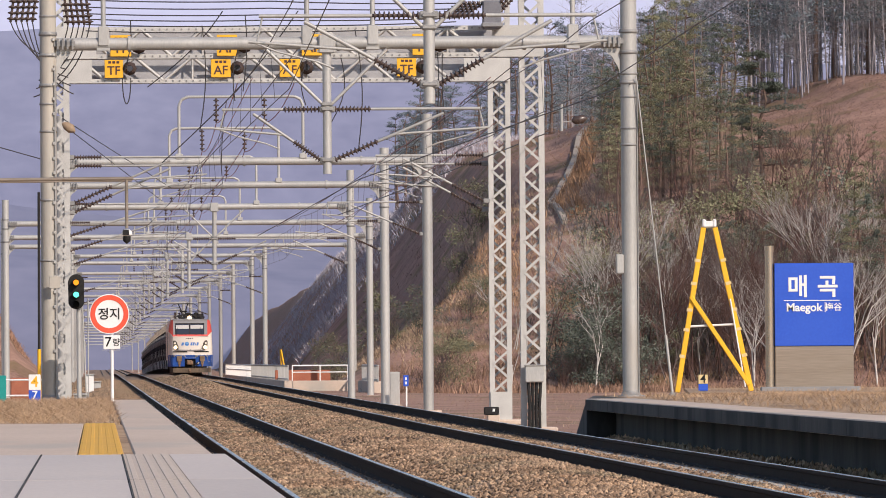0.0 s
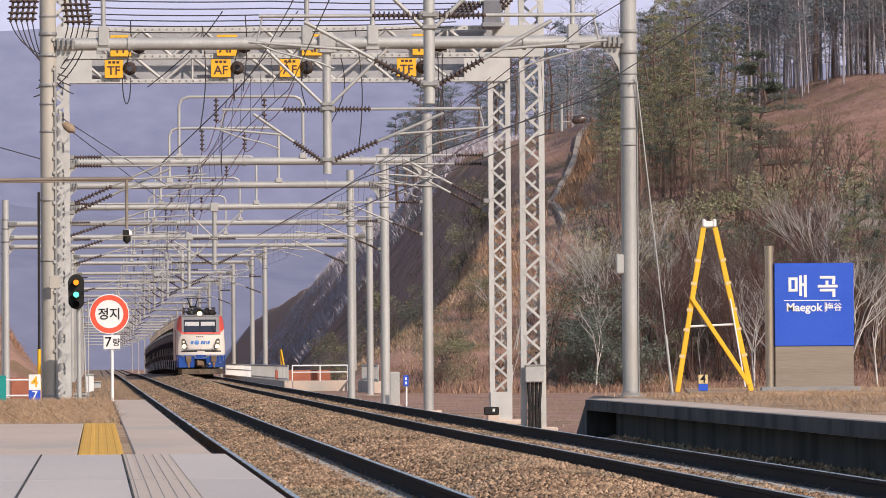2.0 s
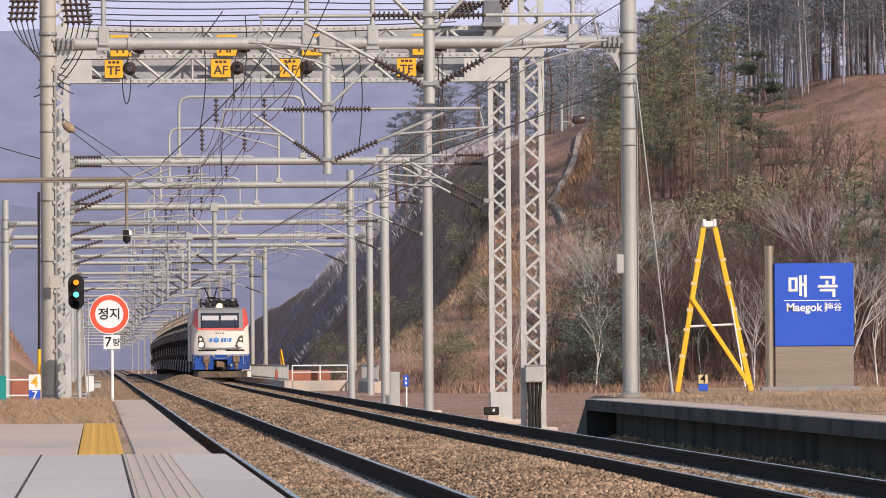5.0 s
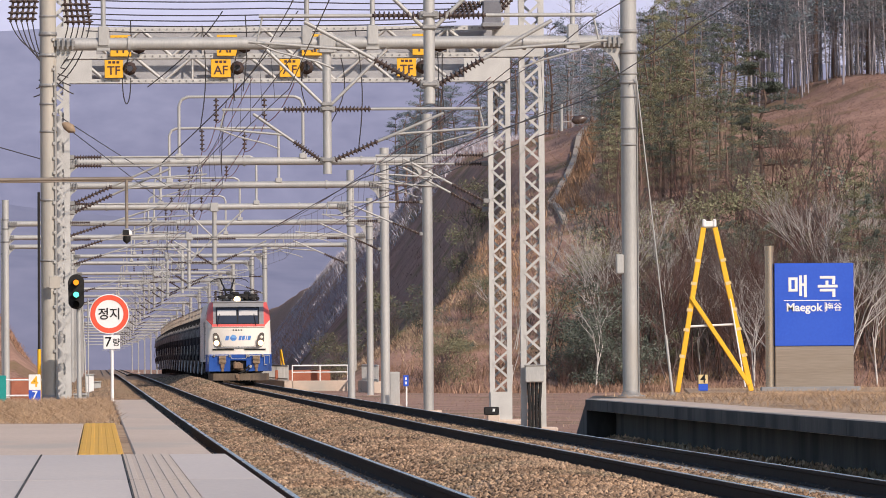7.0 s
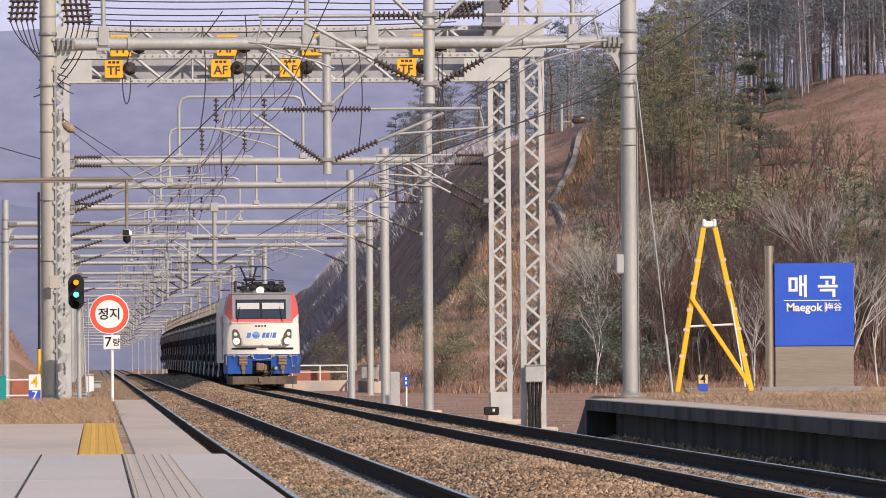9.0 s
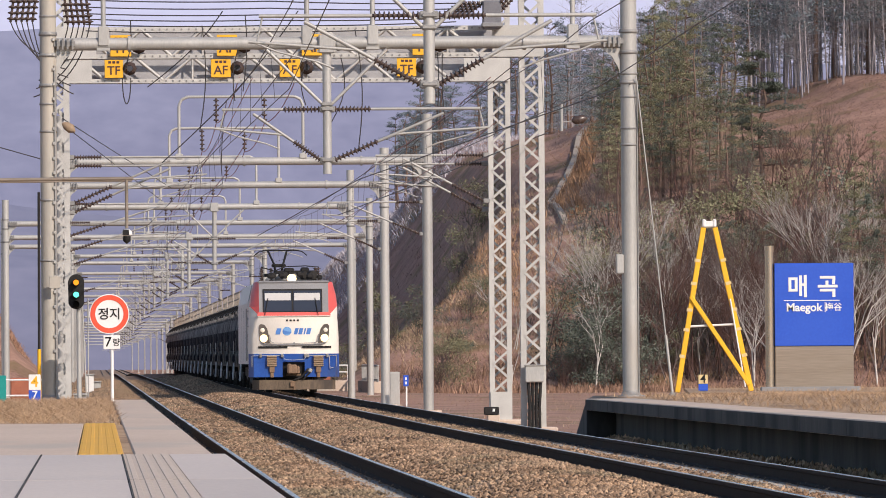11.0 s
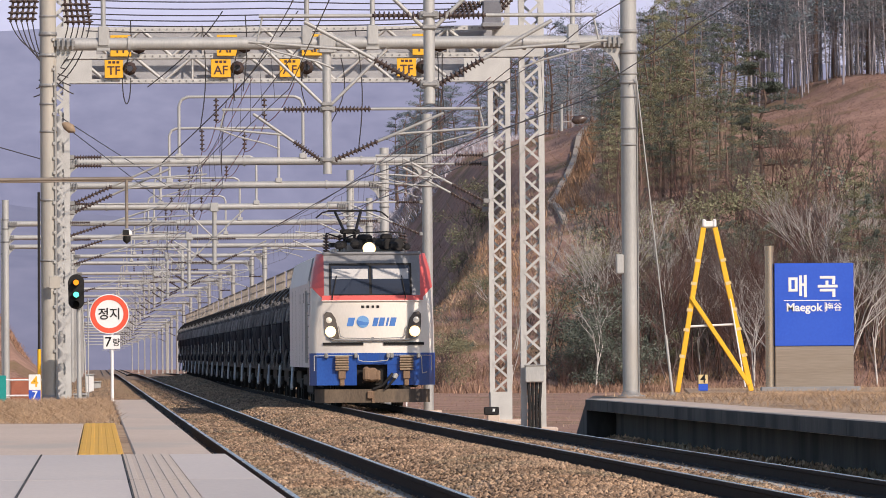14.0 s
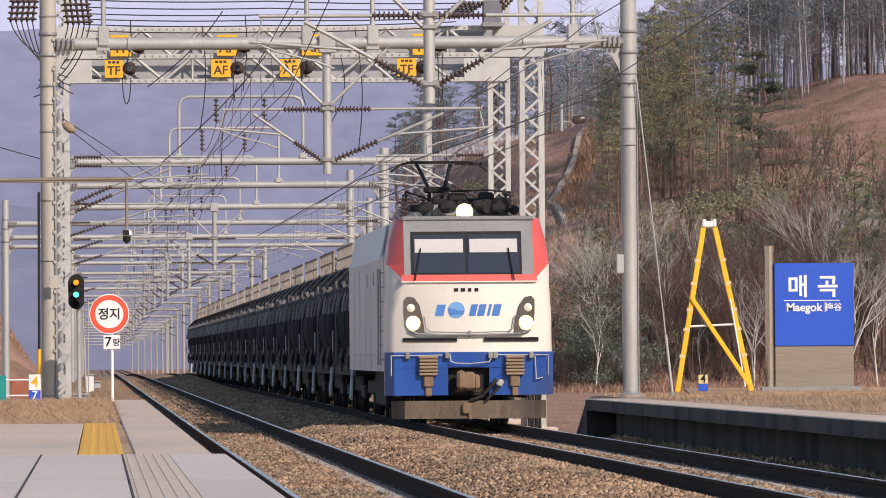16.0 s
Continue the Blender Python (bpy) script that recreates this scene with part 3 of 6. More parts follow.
    for x in (-.765, .83):
        bf = part("buffer_step", Shape().box((x, .0, 1.085), (.30, .08, .37), bevel=.01), TANNED, t, "tan ribbed step pad")
        for i in range(6):
            part("pad_rib", Shape().box((x, -.04, 1.24 - i * .062), (.35 - .012 * (i % 2), .10, .045), bevel=.01), TANNED, bf)
        part("hanger", Shape().box((x, 0, .80), (.18, .10, .22), bevel=.02).box((x, .02, .62), (.12, .08, .2), bevel=.02), RUST, bf)
    ho = Shape()
    ho.path([(-.36, -.03, 1.29), (-.35, -.05, 1.16), (-.25, -.06, 1.13), (.0, -.06, 1.12), (.35, -.06, 1.15), (.42, -.04, 1.27)], .012)
    ho.path([(-1.45, -.0, .9), (-1.45, -.02, 1.27), (-.5, -.03, 1.28)], .012)
    ho.path([(.5, -.03, 1.28), (1.45, 0, 1.27), (1.45, .05, .9)], .010)
    ho.path([(1.2, -.01, 1.25), (1.22, -.03, .83), (1.34, -.0, .86)], .012)
    part("grab_rail", ho, GALV, t, "pale steel grab rails")
    hs = Shape()
    hs.path([(.48, -.02, .82), (.40, -.09, .72), (.22, -.1, .52), (.0, -.1, .44)], .035, 8).path([(.62, -.02, .8), (.52, -.1, .68), (.3, -.12, .45)], .03, 8)
    part("brake_hose", hs, BLACK, t, "black brake hoses")
    part("hose_end", Shape().box((.55, -.06, .76), (.12, .1, .15), ry=30, bevel=.03), GALV, t)
    for x in (-1.15, -.42, .38, .47, 1.13):
        part("bracket", Shape().box((x, -.02, 1.27), (.09, .1, .13), bevel=.02), GALV_DARK, t)
    pl = Shape()
    pl.slab([(-1.43, .42), (-1.2, .02), (-.2, -.06), (.2, -.06), (1.2, .02), (1.42, .42), (1.42, .5), (-1.43, .5)], .11, .44)
    part("plough", pl, PLOUGH, t, "dusty tan plough plate")
    part("plough_bracket", Shape().box((-.08, -.08, .30), (.14, .12, .2), bevel=.02).box((.0, -.06, .25), (.06, .1, .3)), RUST, t)
    # roof lamp
    rl = part("roof_lamp", Shape().lathe((-.05, .95, 3.92), (-.05, .62, 3.92), [(0, .12), (.6, .165), (1, .165)], 18).box((-.05, .95, 3.86), (.3, .3, .12)), CABGREY, t)
    part("halo_disc", Shape().tube((-.05, .625, 3.92), (-.05, .60, 3.92), .16, seg=20), LAMP_HALO, rl, "warm glowing ring for the lamp's halo")
    part("lamp_glass", Shape().lathe((-.05, .60, 3.92), (-.05, .54, 3.92), [(0, .125), (.6, .10), (1, 0)], 18), LAMP, rl, "lit warm roof lamp")
    # side details
    for y in (5.4, 8.6, 11.8, 15.0, 18.2):
        part("side_seam", Shape().box((-half - .001, y, 2.0), (.006, .02, 2.0)), GALV_DARK, t, "dark panel seam")
    part("side_step", Shape().box((-half - .008, LENGTH / 2 + .7, 1.32), (.02, LENGTH - 2, .03)), PALEGREY, t)
    for y, z in ((3.9, 2.5), (4.0, 1.9), (7.2, 2.75), (10.6, 2.75)):
        part("side_vent", Shape().box((-half - .004, y, z), (.014, .16, .26), bevel=.004), GALV_DARK, t, "small dark vent")
    door = part("cab_door", Shape().box((-half - .006, 2.2, 2.2), (.02, .72, 1.9), bevel=.008), PALEGREY, t)
    for hy in (1.7, 2.75):
        rungs = Shape().tube((-half - .08, hy, 1.1), (-half - .08, hy, 2.9), .016)
        for k in range(7):
            rungs.tube((-half - .08, hy, 1.2 + k * .27), (-half + .01, hy, 1.2 + k * .27), .012, seg=5)
        part("handrail", rungs, GALV, door, "pale steel handrail")
    part("shoulder_window", fascia(Shape(), [(-half - .006, 1.9, 3.12), (-half - .006, 3.3, 3.12), (-roof - .006, 3.9, 3.72), (-roof - .006, 2.5, 3.72)], .01), NAVY, t, "dark blue shoulder panel")
    # running gear
    for yc in (4.6, LENGTH - 4.6):
        bog = part("bogie", Shape().box((-1.12, yc, .62), (.14, 5.0, .3), bevel=.04).box((1.12, yc, .62), (.14, 5.0, .3), bevel=.04).box((0, yc, .7), (2.2, .5, .3)), BLACK, t)
        for dy in (-1.9, 0, 1.9):
            for s in (-1, 1):
                part("wheel", Shape().lathe((s * .70, yc + dy, .56), (s * .84, yc + dy, .56), [(0, 0), (0, .58), (.25, .56), (1, .56), (1, .2), (1, 0)], 24), BLACK, bog)
    part("underframe_box", Shape().box((0, LENGTH / 2, .65), (2.5, 5.5, .75), bevel=.05), BLACK, t)
    # roof gear and pantograph
    for x, y, z, w in ((-.75, 2.0, 4.02, .3), (-.35, 1.9, 4.06, .34), (.25, 1.8, 4.08, .3), (.62, 1.75, 4.02, .36), (.95, 2.1, 3.98, .24), (-.1, 2.5, 4.22, .5), (.45, 2.6, 4.24, .4)):
        part("roof_gear", Shape().box((x, y, z), (w * .75, .3, .17), bevel=.05), BLACK, t)
    for y in (3.0, 5.2, 8, 11, 14, 17):
        part("roof_equipment", Shape().box((.15, y, 3.97), (1.5, 1.3, .26), bevel=.05), GALV_DARK, t)
    for x, y in ((-1.05, 2.6), (-.7, 3.2), (.8, 2.2), (.95, 3.4), (-.95, 6.4), (.95, 6.4)):
        part("roof_insulator", Shape().insulator((x, y, 3.84), (x, y, 4.32), .09, 6), CERAMIC, t, "brown roof insulator")
    bus = Shape().path([(-1.05, 2.6, 4.34), (-.6, 2.9, 4.2), (-.2, 3.4, 4.36), (.5, 3.2, 4.38), (.95, 3.4, 4.34), (1.0, 6, 4.3)], .02)
    bus.path([(-1.05, 2.6, 4.34), (-.95, 6.4, 4.34)], .02)
    for x, y, r in ((.35, 2.3, .14), (.62, 2.2, .15), (-.35, 2.2, .12), (-.1, 2.6, .16), (-.75, 2.4, .1)):
        bus.tube((x, y, 4.05), (x + .12, y - .2, 4.05), r, seg=12)
    bus.box((.2, 3.2, 4.16), (1.5, .5, .12), bevel=.03)
    part("roof_busbar", bus, BLACK, t)
    pan = Shape()
    py = 4.6
    for s in (-1, 1):
        pan.path([(s * .10 - .40, py + .9, 4.1), (s * .14 - .42, py - .9, 4.40), (s * .32 - .44, py + .1, 4.90)], .04)
    pan.tube((-.95, py - .1, 4.94), (.30, py - .1, 4.94), .022).tube((-.95, py + .25, 4.94), (.30, py + .25, 4.94), .022)
    for s in (-1, 1):
        pan.path([(s * .55 - .33, py + .1, 4.94), (s * .75 - .33, py + .1, 4.90), (s * .92 - .33, py + .1, 4.76)], .022)
    pan.box((-.3, py + .6, 4.08), (1.2, 1.8, .10)).box((-.42, py - .8, 4.40), (.5, .12, .12), bevel=.03)
    part("pantograph", pan, BLACK, t, "raised dark pantograph")
    return t


PIPE = surface("pale_grey_pipe_paint", (0.07, 0.07, 0.078), (0.19, 0.185, 0.185), 0.6, 0, 4, 30, 0.1, 0.4)
GREYISH = surface("grey_pipe_paint", (0.06, 0.06, 0.065), (0.14, 0.135, 0.13), 0.6, 0, 4, 30, 0.1, 0.3)


WHITE_STEP = surface("chipped_white_paint", (0.36, 0.35, 0.34), (0.68, 0.66, 0.63), 0.6, 0, 6, 40, 0.05, 0.2)


def tank_wagon():
    t = thing("tank_wagon", "black tank wagon with tan walkway rails on top", "tank wagon", "train of wagons")
    W = 13.9
    r, zc = 1.36, 2.02
    part("tank", Shape().lathe((0, .55, zc), (0, W - .55, zc), [(0, 0), (0.003, r * .55), (.02, r * .86), (.045, r), (.955, r), (.98, r * .86), (.997, r * .55), (1, 0)], 28), TANK, t)
    for i in range(3):
        y = 1.6 + i * (W - 3.2) / 2
        bands = Shape().lathe((0, y - .04, zc), (0, y + .04, zc), [(0, r), (.1, r + .015), (.9, r + .015), (1, r)], 28)
        part("tank_band", bands, TANK, t)
    part("belly", Shape().plate([(-1.15, 1.02), (1.15, 1.02), (1.2, 1.8), (-1.2, 1.8)], .75, W - .75), TANK, t)
    part("underframe", Shape().box((0, W / 2, .98), (2.5, W - .3, .24), bevel=.03).box((-1.3, W / 2, .95), (.1, W - .3, .2)), BLACK, t)
    part("walkway", Shape().box((0, W / 2, 3.36), (1.7, W - .8, .05)).box((0, W / 2, 3.28), (.9, W * .6, .12)), GALV_DARK, t)
    for s in (-1, 1):
        rail = Shape()
        n = 26
        for i in range(n):
            y = 1.2 + i * (W - 2.4) / (n - 1)
            rail.box((s * .86, y, 3.62), (.03, .26 if i % 3 else .06, .5))
        rail.tube((s * .86, 1.1, 3.89), (s * .86, W - 1.1, 3.89), .028).tube((s * .86, 1.1, 3.62), (s * .86, W - 1.1, 3.62), .02)
        part("walkway_rail", rail, WALK, t, "tan walkway rail")
        for i in range(6):
            y = 1.3 + i * (W - 2.6) / 5 + (.25, -.3, .1, .5, -.15, 0)[i]
            tall = (.52, .40, .60, .34, .5, .44)[i]
            part("ladder_rail", Shape().path([(s * .8, y, 3.36), (s * 1.16, y + .45, 3.02), (s * 1.36, y + .7, 2.55), (s * (1.42 if i % 2 else 1.40), y + .75, 2.25)], .045, 6), PIPE, t, "grey curved pipe")
            hatch = part("side_hatch", Shape().box((s * 1.27, y + .25, 2.66), (.08, .34, tall), ry=s * 25, bevel=.02), TANK, t)
            part("hatch_edge", Shape().box((s * 1.305, y + .07, 2.66), (.09, .03, tall - .04), ry=s * 25), PIPE, hatch)
            if i % 3 == 1:
                part("hose", Shape().path([(s * .9, y + 1.0, 3.3), (s * 1.2, y + 1.1, 3.05), (s * 1.33, y + 1.15, 2.75)], .06, 6), BLACK, t)
    for y in (W * .3, W * .5, W * .7):
        part("filling_dome", Shape().lathe((0, y, 3.2), (0, y, 3.62), [(0, .36), (.8, .36), (1, .3), (1, 0)], 16), TANK, t)
    for yc in (2.3, W - 2.3):
        b = part("bogie", Shape().box((-1.05, yc, .5), (.14, 2.4, .28), bevel=.04).box((1.05, yc, .5), (.14, 2.4, .28), bevel=.04).box((0, yc, .6), (2.0, .4, .3)), BLACK, t)
        for dy in (-.9, .9):
            for s in (-1, 1):
                part("wheel", Shape().lathe((s * .70, yc + dy, .43), (s * .83, yc + dy, .43), [(0, 0), (0, .45), (.25, .43), (1, .43), (1, 0)], 18), BLACK, b)
    # black boxes added to close the underside, where only shadow lies
    part("shade_box", Shape().box((0, W / 2, .68), (2.1, 5.2, .42), bevel=.05).box((.2, W / 2 - 3.4, .6), (1.6, .9, .5), bevel=.1), BLACK, t)
    part("step_bar", Shape().path([(-1.36, 1.65, .98), (-1.42, .9, .36)], .04).path([(-1.42, .9, .36), (-1.42, 1.2, .36)], .03), WHITE_STEP, t, "white painted step bar")
    part("rung_plate", Shape().box((-1.44, 12.6, 1.60), (.03, .16, .50), bevel=.01), WHITE_STEP, t, "pale painted plate")
    for y in (3.2, 9.4):
        part("side_fitting", Shape().box((-1.36, y, 1.16), (.10, .5, .26), bevel=.04), TANK, t)
    for y in (3.6, 8.2):
        part("valve_pipe", Shape().path([(-1.34, y, 1.45), (-1.40, y + .1, 1.2), (-1.36, y + .3, .95)], .05, 6), GREYISH, t)
    part("end_ladder", Shape().path([(-1.30, .25, 1.1), (-1.30, .25, 3.0)], .03, 6), GREYISH, t)
    return t


def nose_place(s):
    """how far along the line the front of the train is at s seconds: about 90 km/h"""
    left_ = 16.0 - s
    return 143.3 + 24.6 * left_ + 0.03 * left_ * left_


def on_track(y, length):
    """pose of a vehicle on the right-hand track, front end at y"""
    (xa, za), (xb, zb) = lane(y), lane(y + length)
    return pose(TRACKS[1] + xa, y, za, math.degrees(math.atan2(zb - za, length)), 0, -math.degrees(math.atan2(xb - xa, length)))


loco = locomotive()
first = tank_wagon()
wagons = [first] + [copy_thing(first, Matrix()) for i in range(19)]
TRAIN = [(loco, 0.0)] + [(w, LENGTH + 0.7 + i * 14.3) for i, w in enumerate(wagons)]


def motions():
    times = [0.0, 1.0, 2.0, 3.0, 4.0, 5.0, 6.0, 7.0, 8.0, 9.0, 10.0, 11.0, 12.0, 13.0, 14.0, 15.0, 16.0]
    for ob, back in TRAIN:
        walk(ob, [(s, on_track(nose_place(s) + back, LENGTH if ob is loco else 14.0)) for s in times])

# ---- overhead line ----
YELLOW = surface("yellow_sign", (0.75, 0.38, 0.01), (0.85, 0.46, 0.02), 0.5, 0, 3, 30, 0.02)
DARKPRINT = surface("dark_print", (0.05, 0.02, 0.02), (0.08, 0.03, 0.03), 0.6, 0, 3, 30, 0)
LATTICE = surface("galvanised_angle", (0.42, 0.41, 0.39), (0.53, 0.52, 0.49), 0.5, 0.15, 3, 40, 0.05, 0.06)
MESH = surface("grey_mesh_panel", (0.31, 0.31, 0.325), (0.40, 0.40, 0.415), 0.7, 0.1, 5, 60, 0.2)
BEIGE = surface("beige_painted_post", (0.32, 0.30, 0.265), (0.395, 0.37, 0.325), 0.55, 0.05, 2, 30, 0.05, 0.05, (1, 1, .3), (0.48, 0.43, 0.36), .62)
ZB = 6.99                      # axis of the gantry beams


def cantilever(t, x, y, way, zt=5.78, zb=4.85, reach=2.1):
    """a hinged bracket from a mast at x that carries the wires of one track"""
    tubes, reg = Shape(), Shape()
    part("insulator", Shape().insulator((x + way * .12, y, zt), (x + way * .80, y, zt), .065, 10), CERAMIC, t, "brown ribbed insulator")
    tubes.tube((x + way * .80, y, zt), (x + way * (reach + .35), y, zt), .028)
    dx, dz = reach * .86 - .12, zt - .08 - zb
    a = Vector((x + way * .12, y, zb))
    b = Vector((x + way * reach * .86, y, zt - .08))
    part("insulator", Shape().insulator(a, a.lerp(b, .40), .065, 11), CERAMIC, t, "brown ribbed insulator")
    tubes.tube(a.lerp(b, .40), b, .028)
    # registration tube and steady arm
    c = a.lerp(b, .55)
    reg.tube(c, (x + way * (reach + .5), y, c.z + .12), .022)
    reg.path([(x + way * (reach + .45), y, c.z + .12), (x + way * (reach + .1), y, c.z - .02), (x + way * (reach - .45), y, c.z - .16), (x + way * (reach - .7), y, c.z - .26)], .016)
    reg.tube((x + way * (reach + .3), y, zt), (x + way * (reach + .38), y, c.z + .12), .014)
    for z in (zt, zb):
        part("hinge", Shape().box((x + way * .06, y, z), (.16, .14, .12), bevel=.02), GALV_DARK, t)
    part("bracket_arm", tubes, GALV, t)
    part("registration_arm", reg, GALV, t)


def gantry(y, xl, xr, top=1.25, drop=4.3, arms=(), arch=True, base=(-.5, -.5), r=.115, beige=False, zb=ZB, low=4.6, zt=5.78, zl=4.85):
    t = thing("overhead_line_gantry", "galvanised steel tube gantry over the tracks with insulators", "gantry", "gantries over the line", (lane(y)[0] if y > 430 else 0, y, lane(y)[1] if y > 430 else 0))
    for k, x in enumerate((xl, xr)):
        pr = .15 if y < 260 else .14
        post = part("post", Shape().tube((x, 0, base[k]), (x, 0, zb + top), pr, seg=20), BEIGE if beige and k == 0 else GALV, t)
        s = 1 if k == 0 else -1
        for z in (zb + .18, zb - .2, zb - .75):
            col = Shape().lathe((x, 0, z - .03), (x, 0, z + .03), [(0, pr), (.05, pr + .02), (.95, pr + .02), (1, pr)], 20)
            part("clamp", col, GALV_DARK, post)
        if base[k] > .3:
            part("base_flange", Shape().lathe((x, 0, base[k]), (x, 0, base[k] + .12), [(0, pr + .10), (.3, pr + .10), (.35, pr + .03), (1, pr)], 20), GALV_DARK, post)
        if base[k] < .3:
            part("foundation", Shape().tube((x, 0, -.6), (x, 0, -.28), .42, .38, seg=14), CONCRETE, post, "round concrete footing")
        br = Shape().box((x + s * .30, -.10, zb), (.40, .05, .10), bevel=.01).box((x + s * .30, .10, zb), (.40, .05, .10), bevel=.01)
        for i in range(4):
            br.box((x + s * (.18 + i * .09), -.14, zb), (.035, .06, .2))
        part("beam_bracket", br, GALV_DARK, t, "dark bolted bracket")
        gs = Shape().plate([(x + s * pr, zb - .12), (x + s * .5, zb - .12), (x + s * .30, zb - .28), (x + s * .18, zb - .5), (x + s * pr, zb - .75)][::s], -.02, .02)
        part("gusset", gs, GALV, t)
    part("beam", Shape().tube((xl + .15, 0, zb), (xr - .15, 0, zb), r, seg=20), GALV, t)
    fl = []
    for u in (.14, .5, .82):
        x = xl + (xr - xl) * u
        fl.append(Shape().tube((x - .03, 0, zb), (x + .03, 0, zb), r + .03, seg=20))
    pieces("flange", fl, GALV, t)
    if drop:
        x = drop
        part("drop_post", Shape().tube((x, -.05, zb - .1), (x, -.05, low), .08, seg=16), GALV, t)
        part("saddle_bracket", Shape().box((x, -.12, zb - .02), (.30, .12, .34), bevel=.02).box((x, -.05, zb - .15), (.36, .2, .04)), GALV, t)
        for s in (-1, 1):
            part("brace", Shape().tube((x + s * .08, -.05, zb - 1.12), (x + s * 1.1, -.08, zb - .12), .03), GALV, t)
            cantilever(t, x, -.05, s, zt, zl, reach=abs((TRACKS[0] if s < 0 else TRACKS[1]) - x) - .15)
        for z in (zb - 1.12, zt, zl):
            part("clamp", Shape().box((x, -.05, z), (.22, .2, .07), bevel=.02), GALV_DARK, t)
    for s in arms:
        if s < 0:
            cantilever(t, xl + .1, 0, 1, reach=TRACKS[0] - xl - .3)
        else:
            cantilever(t, xr - .1, 0, -1, reach=xr - TRACKS[1] - .3)
    if arch:
        a, b, h = 2.42, 6.02, 1.88
        ar = Shape().path([(a, 0, zb + .1), (a, 0, zb + h - .25), (a + .07, 0, zb + h - .08), (a + .25, 0, zb + h), (b - .25, 0, zb + h), (b - .07, 0, zb + h - .08), (b, 0, zb + h - .25), (b, 0, zb + .1)], .045, 10)
        part("feeder_arch", ar, GALV, t, "pale tubular arch")
        pieces("arch_foot", [Shape().box((x, 0, zb + .15), (.22, .26, .16), bevel=.02) for x in (a, b)], GALV, t)
        for x in (3.5, 4.9):
            part("hanging_insulator", Shape().insulator((x, 0, zb + h - .04), (x, 0, zb + h - .75), .085, 5), CERAMIC, t, "dark hanging insulator")
    return t


# nearest gantry spans both platforms, its beam above the view
gantry(109.5, -3.6, 12.6, 1.2, 4.69, (), False, (.49, .49), .13, low=4.80, zt=6.04, zl=5.07)
g1 = gantry(142.2, -.86, 9.74, 3.2, 4.22, (), False, (.49, .49), .115, True)
part("small_box", Shape().box((9.55, -.05, 2.92), (.14, .16, .36), bevel=.02), GALV, g1, "small grey box on the post")
for x, rings in ((-.86, (3.05, 4.15, 5.4, 5.9, 7.2, 7.5)), (9.74, (5.1, 5.4, 5.98, 6.4, 7.2))):
    for z in rings:
        part("strap", Shape().lathe((x, 0, z - .018), (x, 0, z + .018), [(0, .15), (.05, .164), (.95, .164), (1, .15)], 20), GALV_DARK, g1)
for k in range(22):
    part("bolt_lug", Shape().box((-.76, -.14, 1.4 + k * .27), (.05, .05, .06), bevel=.01), GALV, g1)
part("conduit", Shape().tube((-.74, -.13, .5), (-.74, -.13, 6.6), .018, seg=8), GALV_DARK, g1)
part("conduit", Shape().tube((9.88, -.09, .5), (9.88, -.09, 6.2), .016, seg=8), GALV_DARK, g1)
st = []
for x in (.15, 3.86, 5.06, 8.72):
    st.append(Shape().tube((x, 0, ZB + .1), (x, 0, ZB + 1.9), .045, seg=10).box((x, 0, ZB + .14), (.2, .28, .36), bevel=.02).box((x, 0, ZB - .1), (.24, .3, .05)))
pieces("feeder_stub", st, GALV, g1)
gantry(226.5, -1.0, 9.62, 1.35, None, (-1, 1), True)
gantry(257.0, -1.1, 9.50, 1.2, None, (-1, 1), True)
gantry(293.0, -1.1, 9.55, 1.35, 4.43, (-1, 1), True)
gantry(327.0, -3.8, 11.45, 1.0, None, (), True)
gantry(363.0, -4.3, 12.7, .9, 4.3, (), True)
gantry(392.0, -4.6, 12.9, .9, 4.3, (), True)
for y in (1060, 1150, 1260, 1400, 1580, 1820, 2150):
    gantry(y, -2.4, 10.4, .7, 4.3, (), False)
for k, y in enumerate((445, 478, 538, 588, 640, 695, 750, 805, 860, 920, 980)):
    gantry(y, -1.15, 9.85 - .05 * min(k, 8), .7, 4.3, ((-1, 1) if k < 4 else (1,)) if k % 2 == 0 else (), k < 7)


def lattice_column(t, x, y, z0, z1, w=.52, plate=0.0):
    legs = part("column", Shape().box((x, y, z0 + .03), (w + .1, w + .1, .06), bevel=.01), LATTICE, t)
    for sx in (-1, 1):
        for sy in (-1, 1):
            part("corner_angle", Shape().box((x + sx * (w / 2 - .05), y + sy * (w / 2 - .05), (z0 + z1) / 2), (.12 if sy < 0 else .09, .09, z1 - z0)), LATTICE, legs)
    n = int((z1 - z0 - plate) / .335)
    h = (z1 - z0 - plate) / n
    tilt = math.degrees(math.atan2(h, w - .14))
    bar = Shape().box((0, 0, 0), (math.hypot(w - .14, h), .012, .055)).mesh("lacing_bar", LATTICE)
    for i in range(n):
        zm = z0 + plate + (i + .5) * h
        s = 1 if i % 2 else -1
        for m in (pose(x, y - w / 2, zm, 0, tilt * s, 0), pose(x, y + w / 2, zm, 0, -tilt * s, 0),
                  pose(x - w / 2, y, zm, 0, tilt * s, 90), pose(x + w / 2, y, zm, 0, -tilt * s, 90)):
            part("lacing_bar", bar, LATTICE, legs).matrix_local = m
    if plate:
        part("base_plate", Shape().box((x, y - w / 2 - .01, z0 + plate / 2), (w, .02, plate)).box((x - w / 2, y, z0 + plate / 2), (.02, w, plate)), LATTICE, legs)
    part("footing", Shape().box((x, y, z0 - .1), (w + .5, w + .5, .35), bevel=.03), CONCRETE, legs)
    return legs


